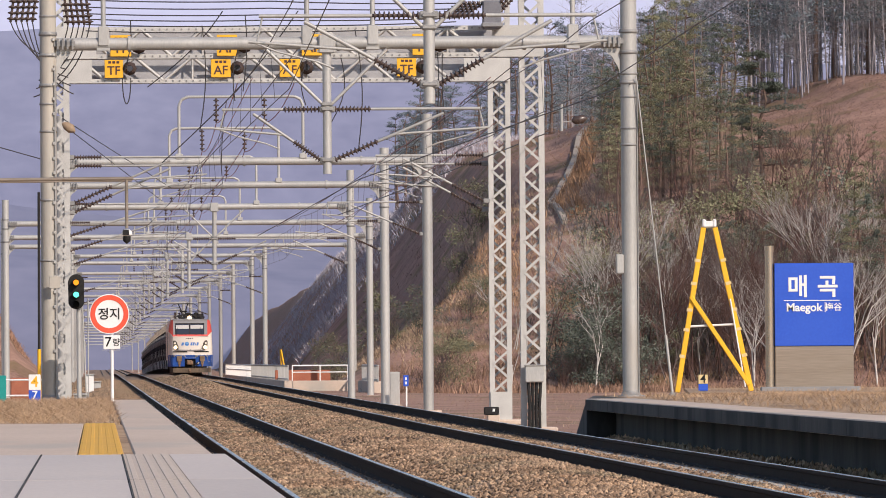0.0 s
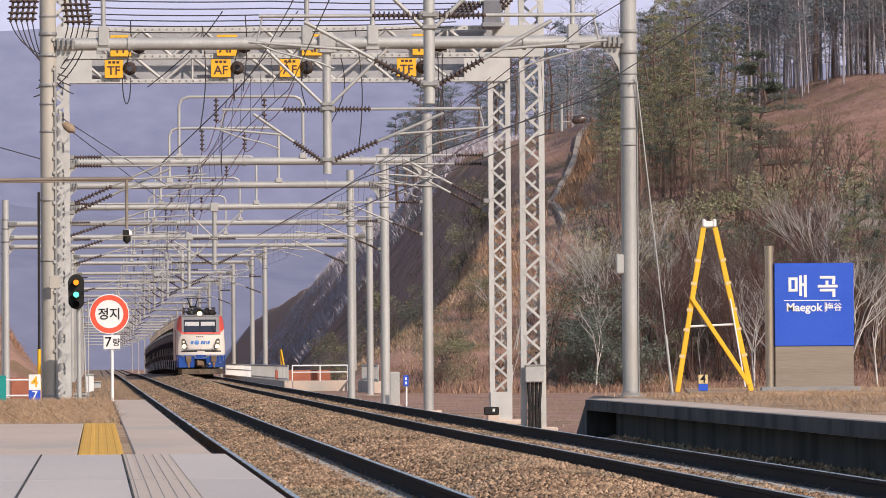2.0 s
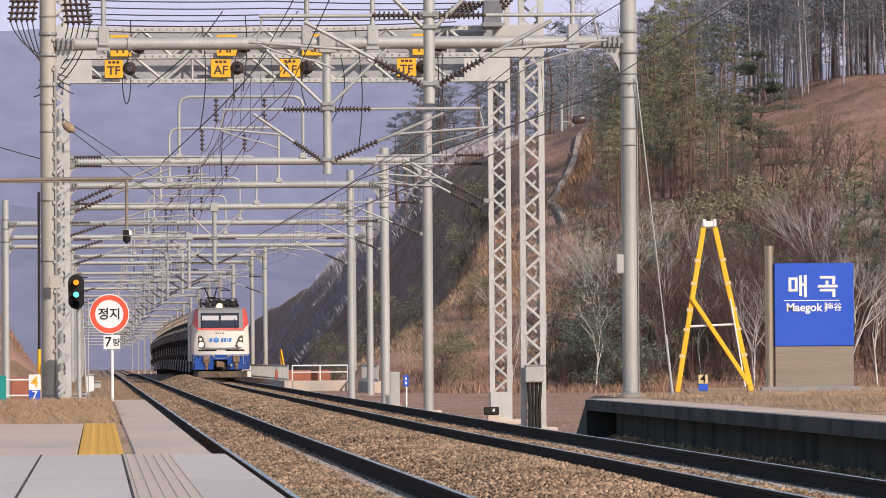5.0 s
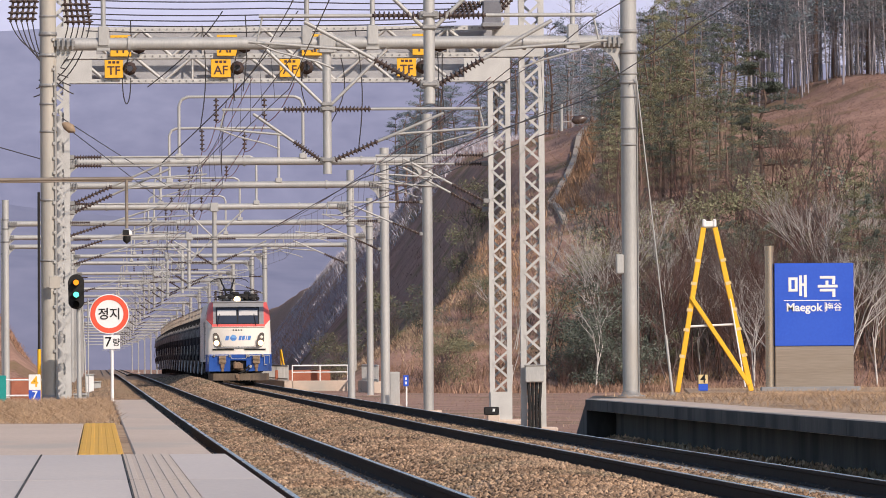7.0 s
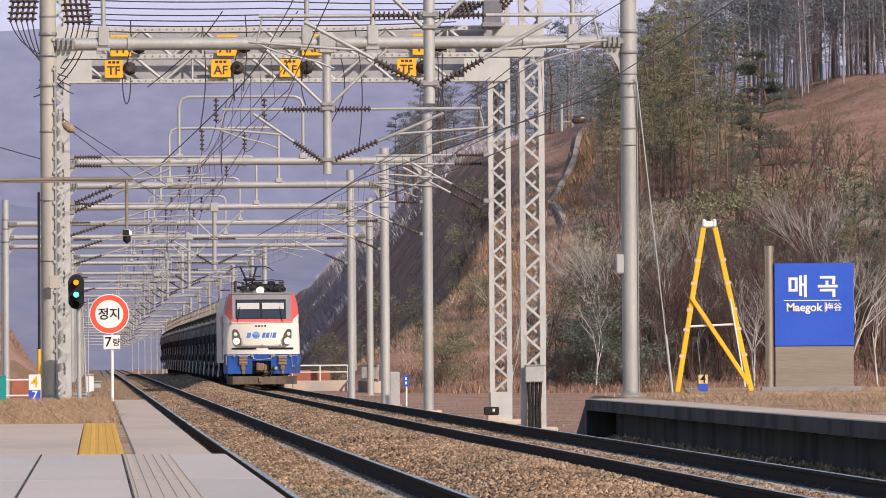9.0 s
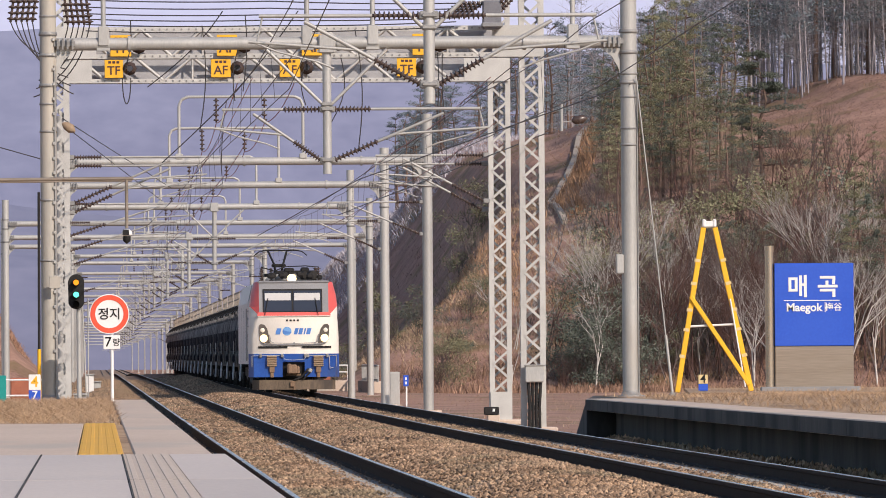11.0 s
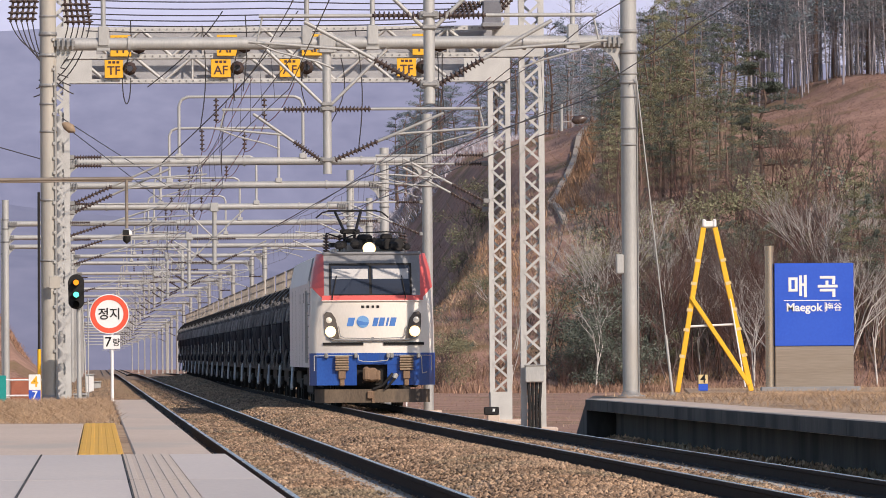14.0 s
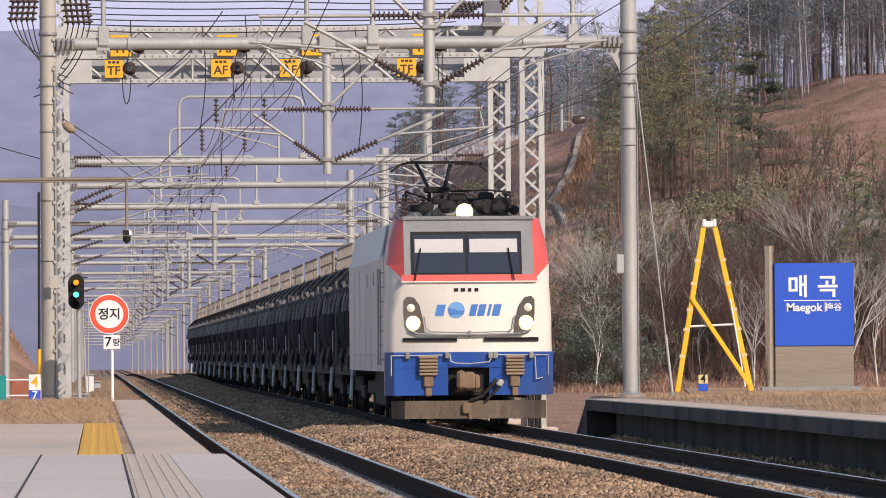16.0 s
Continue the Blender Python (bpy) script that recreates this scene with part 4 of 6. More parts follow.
def lettering(word, x, y, z, size, material, parent, name="letters", bold=.012):
    cu = bpy.data.curves.new(name, "FONT")
    cu.body, cu.size, cu.align_x, cu.align_y, cu.extrude, cu.offset = word, size, "CENTER", "CENTER", .003, size * bold
    tmp = bpy.data.objects.new("tmp", cu)
    me = bpy.data.meshes.new_from_object(tmp)
    bpy.data.objects.remove(tmp)
    me.materials.clear()
    me.materials.append(material)
    ob = new(name, me)
    ob.parent = parent
    ob.matrix_local = pose(x, y, z, 90, 0, 0)
    return ob


def portal(y, xl, xr, zc, signs, plate, depth=.58, drop=0.0):
    t = thing("lattice_portal", "galvanised lattice steel portal with yellow feeder signs", "portal", "lattice portals", (0, y, 0))
    lattice_column(t, xl, 0, -.35, zc + depth + 1.9, plate=plate)
    lattice_column(t, xr, 0, -.35, zc + depth + 1.9, plate=plate)
    ch = []
    for z in (zc, zc + depth):
        for yy in (-.27, .27):
            ch.append(Shape().box(((xl + xr) / 2, yy, z), (xr - xl, .07, .10)))
    pieces("chord", ch, LATTICE, t)
    n = 14
    for yy in (-.28, .28):
        for i in range(n):
            xa, xb = xl + .5 + (xr - xl - 1) * i / n, xl + .5 + (xr - xl - 1) * (i + 1) / n
            z0, z1 = (zc, zc + depth) if i % 2 else (zc + depth, zc)
            part("web_bar", Shape().tube((xa, yy, z0), (xb, yy, z1), .042, seg=4), LATTICE, t)
        for i in range(0, n, 4):
            xa = xl + .5 + (xr - xl - 1) * i / n
            part("web_bar", Shape().tube((xa, yy, zc), (xa, yy, zc + depth), .03, seg=4), LATTICE, t)
    part("walkway_mesh", Shape().box(((xl + xr) / 2, .1, zc + depth / 2), (xr - xl - .9, .02, depth - .12)), MESH, t, "grey mesh panel")
    for x in (xl, xr):
        s = 1 if x == xl else -1
        part("end_plate", Shape().box((x + s * .3, -.32, zc + depth / 2), (1.1, .015, depth + .1)), LATTICE, t)
    for z in (zc, zc + depth):
        rv = Shape()
        for k in range(60):
            rv.box((xl + .5 + (xr - xl - 1) * k / 59, -.312, z), (.035, .02, .035))
        part("bolt_row", rv, GALV_DARK, t)
    zs = zc + depth * .52 - drop
    for x, word, w in signs:
        sg = part("feeder_sign", Shape().box((x, -.42, zs), (w, .03, .46), bevel=.008), YELLOW, t, "yellow sign with dark letters")
        lettering(word, x, -.44, zs - .06, .30, DARKPRINT, sg)
        bars = Shape()
        for i in range(3):
            bars.box((x - .1 + i * .1, -.438, zs + .15), (.07, .006, .06))
        part("small_print", bars, DARKPRINT, sg)
        part("isolator", Shape().insulator((x + w / 2 + .16, -.5, zs), (x + w / 2 + .16, -.2, zs), .17, 3, .08), CERAMIC, t, "dark round isolator")
    return t


pa = portal(190.0, -.93, 9.83, 8.02, ((.45, "TF", .45), (3.05, "AF", .48), (4.73, "AF", .50), (7.57, "TF", .47)), .75)
portal(168.5, -.83, 9.42, 7.78, ((.55, "TF", .45), (2.84, "AF", .44), (4.67, "AF", .44), (7.06, "TF", .44)), .0, drop=.08)

for yy, zt, zl in ((-.35, 6.17, 5.05), (.45, 5.98, 4.85)):
    cantilever(pa, -.66, yy, 1, zt, zl, reach=TRACKS[0] + .66 - .3)
    cantilever(pa, 9.56, yy, -1, zt, zl, reach=9.56 - TRACKS[1] - .3)

# control box and cables at the foot of the nearer portal
cb = thing("cable_box", "grey metal cable box with black conduits on a lattice column", "junction box", "", (9.42, 168.1, 0))
part("box", Shape().box((0, -.06, .87), (.40, .22, .36), bevel=.02), GALV, cb)
part("lid_edge", Shape().box((.02, -.06, 1.06), (.46, .26, .03), bevel=.01), GALV, cb)
for i in range(4):
    part("conduit", Shape().path([(-.13 + i * .09, -.05, .70), (-.10 + i * .07, -.08, .2), (-.11 + i * .075, -.1, -.35)], .035, 8), BLACK, cb, "black conduit")


# ---- wires ----
def wire(name, pts, r, material, label, sag=0.0, steps=8):
    s = Shape()
    for a, b in zip(pts, pts[1:]):
        a, b = Vector(a), Vector(b)
        q = [a.lerp(b, i / steps) - Vector((0, 0, sag * 4 * (i / steps) * (1 - i / steps))) for i in range(steps + 1)]
        s.path(q, r, 5)
    return tagged(part(name, s, material), label, "wire", "overhead wires")


SUPPORTS = [60, 109.5, 142.2, 168, 190, 226.5, 257, 293, 327, 363, 392, 445, 478, 538, 588, 640, 695, 750, 805, 860, 920, 980, 1100]
for cx in TRACKS:
    z = [.22 if i % 2 else -.22 for i in range(len(SUPPORTS))]
    wire("contact_wire", [(cx + z[i], y, 5.02) for i, y in enumerate(SUPPORTS)], .0065, WIRE, "thin dark contact wire above the track")
    wire("messenger_wire", [(cx + z[i] * .5, y, 5.95) for i, y in enumerate(SUPPORTS)], .007, WIRE, "thin dark messenger wire above the track", .12)
    for i, (a, b) in enumerate(zip(SUPPORTS[1:14], SUPPORTS[2:15])):
        for k in range(1, 6):
            u = k / 6
            dp = Shape().tube((cx + (z[i + 1] * (1 - u) + z[i + 2] * u), a + (b - a) * u, 5.02), (cx + .5 * (z[i + 1] * (1 - u) + z[i + 2] * u), a + (b - a) * u, 5.95 - .12 * 4 * u * (1 - u)), .0035, seg=4)
            tagged(part("dropper_wire", dp, WIRE), "thin vertical dropper wire", "wire", "overhead droppers")
for cx in TRACKS:
    for off, z0 in ((.42, 5.30), (.36, 6.15)):
        wire("overlap_wire", [(cx + off, 142.2, z0 + .2), (cx + off - .15, 190, z0), (cx + off - .3, 257, z0 + .05), (cx + off - .6, 327, z0 + .35)], .007, WIRE_RED, "reddish overlap wire above the track", .10)
    wire("catenary_stay", [(cx + 1.2, 142.2, 6.9), (cx + .2, 190, 6.1), (cx - .9, 257, 5.6)], .009, WIRE, "thin dark slanting stay wire", .08)
for x, zz in ((3.5, 8.1), (4.9, 8.1)):
    wire("feeder_wire", [(x, y, zz) for y in SUPPORTS[4:18]], .012, WIRE_RED, "reddish feeder wire on the arches", .25)

# cross feeders, jumpers and the switchgear above the portals
for k, z in enumerate((8.62, 8.52, 8.43, 8.36, 8.29, 8.20)):
    wire("cross_feeder", [(-.2, 160 + k, z), (3.6, 160 + k, z - .04), (7.6, 160 + k, z - .10 + .03 * k)], .013, WIRE, "dark feeder cable strung across the tracks", .03)
for xa, za, xb, zb_, bend in ((.75, 8.4, .62, 7.35, .06), (2.26, 8.3, 2.2, 6.05, .10), (3.18, 8.5, 3.12, 6.9, .05), (3.05, 7.9, 2.95, 6.7, -.08), (5.5, 8.2, 5.55, 5.6, .12),
                              (5.2, 7.6, 4.9, 6.1, .2), (4.5, 7.6, 4.45, 6.6, -.12), (7.25, 7.7, 7.22, 6.2, .03), (7.35, 7.7, 7.4, 6.2, -.03), (2.7, 8.6, 1.1, 7.0, .15), (4.3, 8.6, 1.4, 5.4, .2)):
    s = Shape()
    q = [Vector((xa + (xb - xa) * u + bend * math.sin(u * 3.14), 165, za + (zb_ - za) * u)) for u in [i / 10 for i in range(11)]]
    tagged(part("jumper_cable", s.path(q, .012, 5), WIRE), "dark hanging jumper cable", "cable", "jumper cables")
s = Shape()
tagged(part("loop_cable", s.path([(.66 + .09 * math.cos(a), 165, 7.2 - .55 * math.sin(a)) for a in [i * math.pi / 12 for i in range(13)]], .012, 5), WIRE), "dark loop of jumper cable", "cable", "jumper cables")


def dead_end(x, y, z, n, step, way, label):
    t = thing("feeder_crossarm", label, "insulator set", "feeder crossarms", (x, y, z))
    part("crossarm", Shape().box((step * (n - 1) / 2, 0, .95), (step * n + .5, .12, .10), bevel=.01), LATTICE, t)
    for i in range(n):
        part("insulator_string", Shape().insulator((i * step + way * .12, 0, .9), (i * step, -.1, 0), .082, 8), CERAMIC, t, "dark insulator string")
        c = Vector((i * step, -.1, 0))
        e = Vector((way * (1.0 + .05 * i) + (0 if way > 0 else step * n), -.05, -.75 - .16 * i))
        m = Vector((c.x * .8 + e.x * .2, -.1, e.z * .82))
        q = [c * (1 - u) ** 2 + m * (2 * u * (1 - u)) + e * u * u for u in [k / 10 for k in range(11)]]
        part("jumper", Shape().path(q, .012, 5), WIRE, t, "dark jumper cable")
    return t


dead_end(-1.62, 150, 7.74, 5, .105, 1, "row of dark insulator strings with curved jumper cables")
dead_end(-.52, 151, 7.72, 5, .105, -1, "row of dark insulator strings with curved jumper cables")
part("arm_post", Shape().tube((-.87, 0, 0), (-.87, 0, 1.1), .05).box((.0, .06, 1.0), (3.4, .1, .1)), LATTICE, thing("crossarm_support", "steel bar that holds the feeder insulators", "support", "", (-.05, 150.5, 7.75)))
ls = thing("load_switch", "dark grey load break switch hung on the portal", "switchgear", "", (8.55, 167.9, 8.28))
part("case", Shape().box((0, 0, .34), (.40, .4, .62), bevel=.03), GREYPOLY, ls)
part("fins", Shape().box((0, -.02, .12), (.46, .46, .10), bevel=.02), CABGREY, ls)
part("hanger", Shape().box((0, .1, .8), (.5, .1, .4)), LATTICE, ls)
for i in range(6):
    part("bushing", Shape().insulator((-.15 - .10 * i, -.05 * i, .62), (-.62 - .10 * i, -.05 * i, .30), .06, 6), CERAMIC, ls, "dark ribbed bushing")
for i in range(3):
    part("bushing", Shape().insulator((.18, -.1 * i, .40 + .1 * i), (.45, -.1 * i, .68 + .1 * i), .05, 5), CERAMIC, ls, "dark ribbed bushing")
# tension weights and slanting stay wires
wire("stay_wire", [(-1.9, 150, 5.35), (-.86, 150, 5.05)], .010, WIRE, "thin dark stay wire")
wire("stay_wire", [(-.7, 165, 6.35), (2.2, 226, 6.2)], .010, WIRE, "thin dark stay wire")
wire("stay_wire", [(-.6, 165, 6.15), (1.9, 226, 5.85)], .010, WIRE, "thin dark stay wire")
wire("stay_wire", [(9.75, 142, 6.2), (6.4, 190, 5.6), (5.3, 257, 5.3)], .012, WIRE, "thin dark stay wire")
wire("stay_wire", [(9.6, 165, 6.0), (7.0, 226, 5.4)], .012, WIRE, "thin dark stay wire")
bal = thing("line_insulator", "weathered strain insulator on a stay wire", "insulator", "", (9.62, 155, 5.93))
part("body", Shape().lathe((-.15, 0, 0), (.17, 0, .06), [(0, .02), (.2, .085), (.7, .09), (1, .02)], 14), CERAMIC, bal)
part("rod", Shape().tube((-.35, 0, -.2), (-.35, 0, .35), .03).tube((-.4, 0, -.03), (-.1, 0, 0), .012), GALV, bal)
bal = thing("line_insulator", "weathered strain insulator on a stay wire", "insulator", "", (-.5, 160, 5.98))
part("body", Shape().lathe((-.18, 0, .12), (.08, 0, -.06), [(0, .03), (.3, .09), (.7, .10), (1, .02)], 14), TANNED, bal)

# ---- trees and brush on the hill ----
BARK = surface("pine_bark", (0.11, 0.075, 0.06), (0.22, 0.15, 0.12), 0.9, 0, 3, 20, 0.4, 0.15)
# forest bark, paled and blued in its colour to carry haze
BARK_HAZED = surface("hazed_grey_bark", (0.20, 0.185, 0.20), (0.36, 0.33, 0.35), 0.9, 0, 3, 20, 0.3, 0.2)
BARK_PALE = surface("pale_birch_bark", (0.40, 0.37, 0.345), (0.58, 0.54, 0.50), 0.8, 0, 3, 20, 0.2, 0.12)
NEEDLES = surface("pine_needles", (0.098, 0.120, 0.098), (0.165, 0.182, 0.140), 0.8, 0, .8, 6, 0, 0.35)
# needles of the far trees, with blue haze mixed into the colour
NEEDLES_HAZED = surface("hazed_needles", (0.11, 0.145, 0.165), (0.19, 0.225, 0.245), 0.8, 0, .8, 6, 0, 0.3)
NEEDLES_DULL = surface("olive_pine_needles", (0.165, 0.165, 0.095), (0.265, 0.25, 0.15), 0.8, 0, .8, 6, 0, 0.35)
TWIGS = surface("bare_twigs", (0.085, 0.067, 0.064), (0.18, 0.14, 0.13), 0.9, 0, 1, 8, 0, 0.25)
TWIGS_RED = surface("reddish_twigs", (0.078, 0.045, 0.04), (0.15, 0.085, 0.07), 0.9, 0, 1, 8, 0, 0.25)
BRUSH = surface("dry_brush", (0.14, 0.082, 0.06), (0.31, 0.195, 0.135), 0.95, 0, .3, 4, 0, 0.4)


def clump(v, f, c, rx, rz, n, size, rs):
    """a cloud of small needle tufts"""
    for i in range(n):
        while True:
            p = Vector((rs.uniform(-1, 1), rs.uniform(-1, 1), rs.uniform(-1, 1)))
            if p.length < 1:
                break
        q = Vector((c[0] + p.x * rx, c[1] + p.y * rx, c[2] + p.z * rz))
        a = Vector((rs.gauss(0, 1), rs.gauss(0, 1), rs.gauss(0, .7))).normalized() * size * rs.uniform(.6, 1.4)
        b = Vector((rs.gauss(0, 1), rs.gauss(0, 1), rs.gauss(0, .7))).normalized() * size * rs.uniform(.3, .8)
        k = len(v)
        v += [tuple(q - a * .5), tuple(q + a * .5), tuple(q + b)]
        f.append((k, k + 1, k + 2))


def raw(name, v, f, material):
    me = bpy.data.meshes.new(name)
    me.from_pydata(v, [], f)
    me.materials.append(material)
    return me


def pine(seed, h=9.0, crown=.55, needles=NEEDLES, layers=12, dense=190, wide=.20, droop=0.0):
    rs = random.Random(seed)
    t = thing("pine_tree", "tall pine with bare lower trunk and dark green crown", "tree", "pines on the hillside")
    trunk = Shape()
    pts = [Vector((0, 0, -.3))]
    for i in range(1, 7):
        pts.append(Vector((rs.uniform(-.12, .12) * i * .5, rs.uniform(-.1, .1) * i * .5, h * i / 6)))
    for i in range(6):
        trunk.tube(pts[i], pts[i + 1], .16 * (1 - i / 6.6), .16 * (1 - (i + 1) / 6.6), seg=7, caps=False)
    v, f = [], []
    for i in range(layers):
        u = 1 - crown * (1 - i / (layers - 1)) if layers > 1 else 1
        z = h * u
        spread = h * wide * (1.05 - (u - (1 - crown)) / crown * .75) * rs.uniform(.6, 1.15)
        base = pts[min(5, int(u * 6))].lerp(pts[min(6, int(u * 6) + 1)], u * 6 - int(u * 6) if u < 1 else 1)
        for k in range(rs.choice((2, 3, 3))):
            w = rs.uniform(0, 6.28)
            e = Vector((base.x + math.cos(w) * spread, base.y + math.sin(w) * spread, z + rs.uniform(-.1, .35) - droop))
            trunk.tube((base.x, base.y, z - .15), e, .035, .012, seg=4, caps=False)
            clump(v, f, e, spread * .60, .13 + .05 * spread, dense // 2, .11, rs)
            clump(v, f, base.lerp(e, .55) + Vector((0, 0, .05)), spread * .4, .15, dense // 4, .10, rs)
    for i in range(7):
        z = h * rs.uniform(.2, 1 - crown)
        w = rs.uniform(0, 6.28)
        trunk.tube((0, 0, z), (math.cos(w) * .7, math.sin(w) * .7, z + rs.uniform(-.2, .2)), .018, .008, seg=3, caps=False)
    part("trunk", trunk, BARK, t)
    part("crown", raw("crown", v, f, needles), needles, t)
    return t


def limbs(s, a, way, length, r, depth, rs, droop=0.0):
    b = a + way * length
    s.tube(a, b, r, r * .66, seg=5 if depth > 2 else 3, caps=False)
    if depth == 0:
        return
    for k in range(rs.choice((2, 3, 3)) if depth > 1 else 3):
        q = Vector((way.x + rs.gauss(0, .34), way.y + rs.gauss(0, .34), way.z + rs.gauss(.16, .2) - droop)).normalized()
        limbs(s, a.lerp(b, rs.uniform(.55, 1.0)), q, length * rs.uniform(.55, .82), r * .55, depth - 1, rs, droop)


def bare_tree(seed, h, bark, label, name="bare_tree", stems=1, depth=5):
    rs = random.Random(seed)
    t = thing(name, label, "tree", "bare trees on the hillside")
    for k in range(stems):
        s = Shape()
        way = Vector((rs.gauss(0, .10 + .12 * (stems > 1)), rs.gauss(0, .1), 1)).normalized()
        limbs(s, Vector((rs.uniform(-.2, .2) * stems, 0, -.3)), way, h * .34, (.0072 if bark is BARK_PALE else .0058 if stems < 2 else .0075) * h, depth, rs)
        part("trunk", s, bark, t)
    return t


def slim_trunk(seed, h):
    """a tall thin forest tree, seen as trunk and a little crown"""
    rs = random.Random(seed)
    t = thing("forest_tree", "slender dark forest trunk with thin bare branches", "tree", "forest on the ridge")
    s = Shape()
    lean = Vector((rs.gauss(0, .04), rs.gauss(0, .04), 1)).normalized()
    s.tube((0, 0, -.3), lean * h, rs.uniform(.034, .066), .016, seg=6, caps=False)
    for i in range(46):
        u = rs.uniform(.15, 1)
        a = lean * (h * u)
        w = rs.uniform(0, 6.28)
        e = a + Vector((math.cos(w), math.sin(w), rs.uniform(-.1, .8))) * rs.uniform(.4, 1.3)
        s.tube(a, e, .02, .006, seg=3, caps=False)
        for k in range(2):
            s.tube(a.lerp(e, .5), e + Vector((rs.gauss(0, .4), rs.gauss(0, .4), rs.gauss(.1, .3))), .009, .004, seg=3, caps=False)
    part("trunk", s, BARK_HAZED, t)
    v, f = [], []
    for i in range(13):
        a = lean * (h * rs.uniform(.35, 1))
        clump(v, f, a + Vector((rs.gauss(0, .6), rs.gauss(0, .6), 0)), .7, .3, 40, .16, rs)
    part("crown", raw("crown", v, f, NEEDLES_HAZED), NEEDLES_HAZED, t)
    return t


def shrub(seed, h, leafy, label, material):
    rs = random.Random(seed)
    t = thing("shrub", label, "shrub", "shrubs at the foot of the hill")
    s = Shape()
    for k in range(9):
        way = Vector((rs.gauss(0, .45), rs.gauss(0, .45), 1)).normalized()
        limbs(s, Vector((rs.gauss(0, .3), rs.gauss(0, .3), -.2)), way, h * .36, .022, 3, rs)
    part("woody_stem", s, material, t)
    if leafy:
        v, f = [], []
        for i in range(16):
            clump(v, f, (rs.gauss(0, h * .28), rs.gauss(0, h * .28), h * rs.uniform(.15, .95)), h * .2, h * .13, 150, .11, rs)
        part("foliage", raw("foliage", v, f, leafy), leafy, t)
    return t


def plant(src, x, y, k=1.0, turn=None, sink=0.0):
    m = pose(x, y, ground_height(x, y) - sink, 0, 0, R.uniform(0, 360) if turn is None else turn)
    ob = copy_thing(src, m)
    ob.scale = (k, k, k)
    return ob


FOREST = random.Random(21)
pines = [pine(i, 9, c, n) for i, c, n in ((1, .62, NEEDLES), (2, .80, NEEDLES_DULL), (3, .5, NEEDLES), (4, .85, NEEDLES_DULL), (5, .72, NEEDLES))]
lone = pine(9, 7.2, .80, NEEDLES, 13, 760, .31, .10)
birches = [bare_tree(30 + i, 8, BARK_PALE, "bare birch with pale trunk and fine twigs", "birch_tree", 1 + i % 2) for i in range(4)]
bares = [bare_tree(40 + i, 8, TWIGS if i % 2 else TWIGS_RED, "bare brown tree with dense fine twigs", "bare_tree", 2) for i in range(5)]
slims = [slim_trunk(60 + i, 9 + i % 3) for i in range(6)]
greens = [shrub(70 + i, 3.0, NEEDLES if i % 2 else NEEDLES_DULL, "bushy olive green shrub", TWIGS) for i in range(4)]
browns = [shrub(80 + i, 2.6, None, "leafless brown thicket shrub", TWIGS_RED if i % 2 else TWIGS) for i in range(4)]
ridge_pines = [pine(15 + i, 9, .6 + .1 * i, NEEDLES_HAZED) for i in range(3)]
SOURCES = ridge_pines + pines + birches + bares + slims + greens + browns
lone.matrix_world = pose(36.3, 424, ground_height(36.3, 424), 0, 0, 20)

# tall pines on the slope behind the station sign
for i in range(24):
    x, y = FOREST.uniform(29, 36.5), FOREST.uniform(432, 470)
    plant(FOREST.choice(pines), x, y, min(FOREST.uniform(.75, 1.15), .0935 * (x - 7) - 1.5))
for i in range(12):
    x, y = FOREST.choice((FOREST.uniform(32.5, 35.2), FOREST.uniform(37.8, 43))), FOREST.uniform(412, 422)
    plant(FOREST.choice(pines), x, y, FOREST.uniform(.35, .55))
for i in range(26):
    plant(FOREST.choice((pines[1], pines[3], pines[4])), FOREST.uniform(27.5, 35.6), FOREST.uniform(418, 440), FOREST.uniform(.45, .8))
# forest behind the cleared slope
for i in range(255):
    x, y = FOREST.uniform(35.5, 57), FOREST.uniform(464, 525)
    plant(FOREST.choice(slims), x, y, min(FOREST.uniform(.85, 1.25), .082 * (x - 7) - 1.75))
for i in range(9):
    x = FOREST.uniform(38, 56)
    plant(FOREST.choice(pines[:3:2]), x, FOREST.uniform(476, 530), min(FOREST.uniform(.9, 1.3), .09 * (x - 7) - 1.9))
# pines along the ridge above the cutting
for i in range(64):
    y = FOREST.uniform(588, 800)
    x = y * FOREST.uniform(.0385, .066)
    plant(FOREST.choice(ridge_pines), x, y, FOREST.uniform(.75, 1.1))
for i in range(40):
    y = FOREST.uniform(585, 700)
    x = y * FOREST.uniform(.058, .074)
    plant(FOREST.choice(slims), x, y, FOREST.uniform(.8, 1.2))
# belt of bare trees at the foot of the slope
for i in range(150):
    x, y = FOREST.uniform(22, 47), FOREST.uniform(374, 412)
    if x < 27 and FOREST.random() < .88:
        continue
    plant(FOREST.choice(bares), x, y, FOREST.uniform(.55, 1.05))
for x, y, k in ((24.6, 384, .95), (25.4, 386, 1.0), (26.4, 388, .8), (37.0, 388, 1.05), (38.2, 390, .9), (29.6, 386, .9), (30.4, 390, .85), (32.6, 392, .8),
                (41.5, 389, .9), (19.9, 386, .62), (20.6, 384, .55), (22.0, 388, .7), (21.2, 384, .6), (34.2, 387, .75), (36.1, 393, 1.0), (27.6, 392, .9)):
    plant(FOREST.choice(birches), x, y, k)
for i in range(14):
    plant(FOREST.choice(birches), FOREST.uniform(20, 47), FOREST.uniform(376, 396), FOREST.uniform(.5, .95))
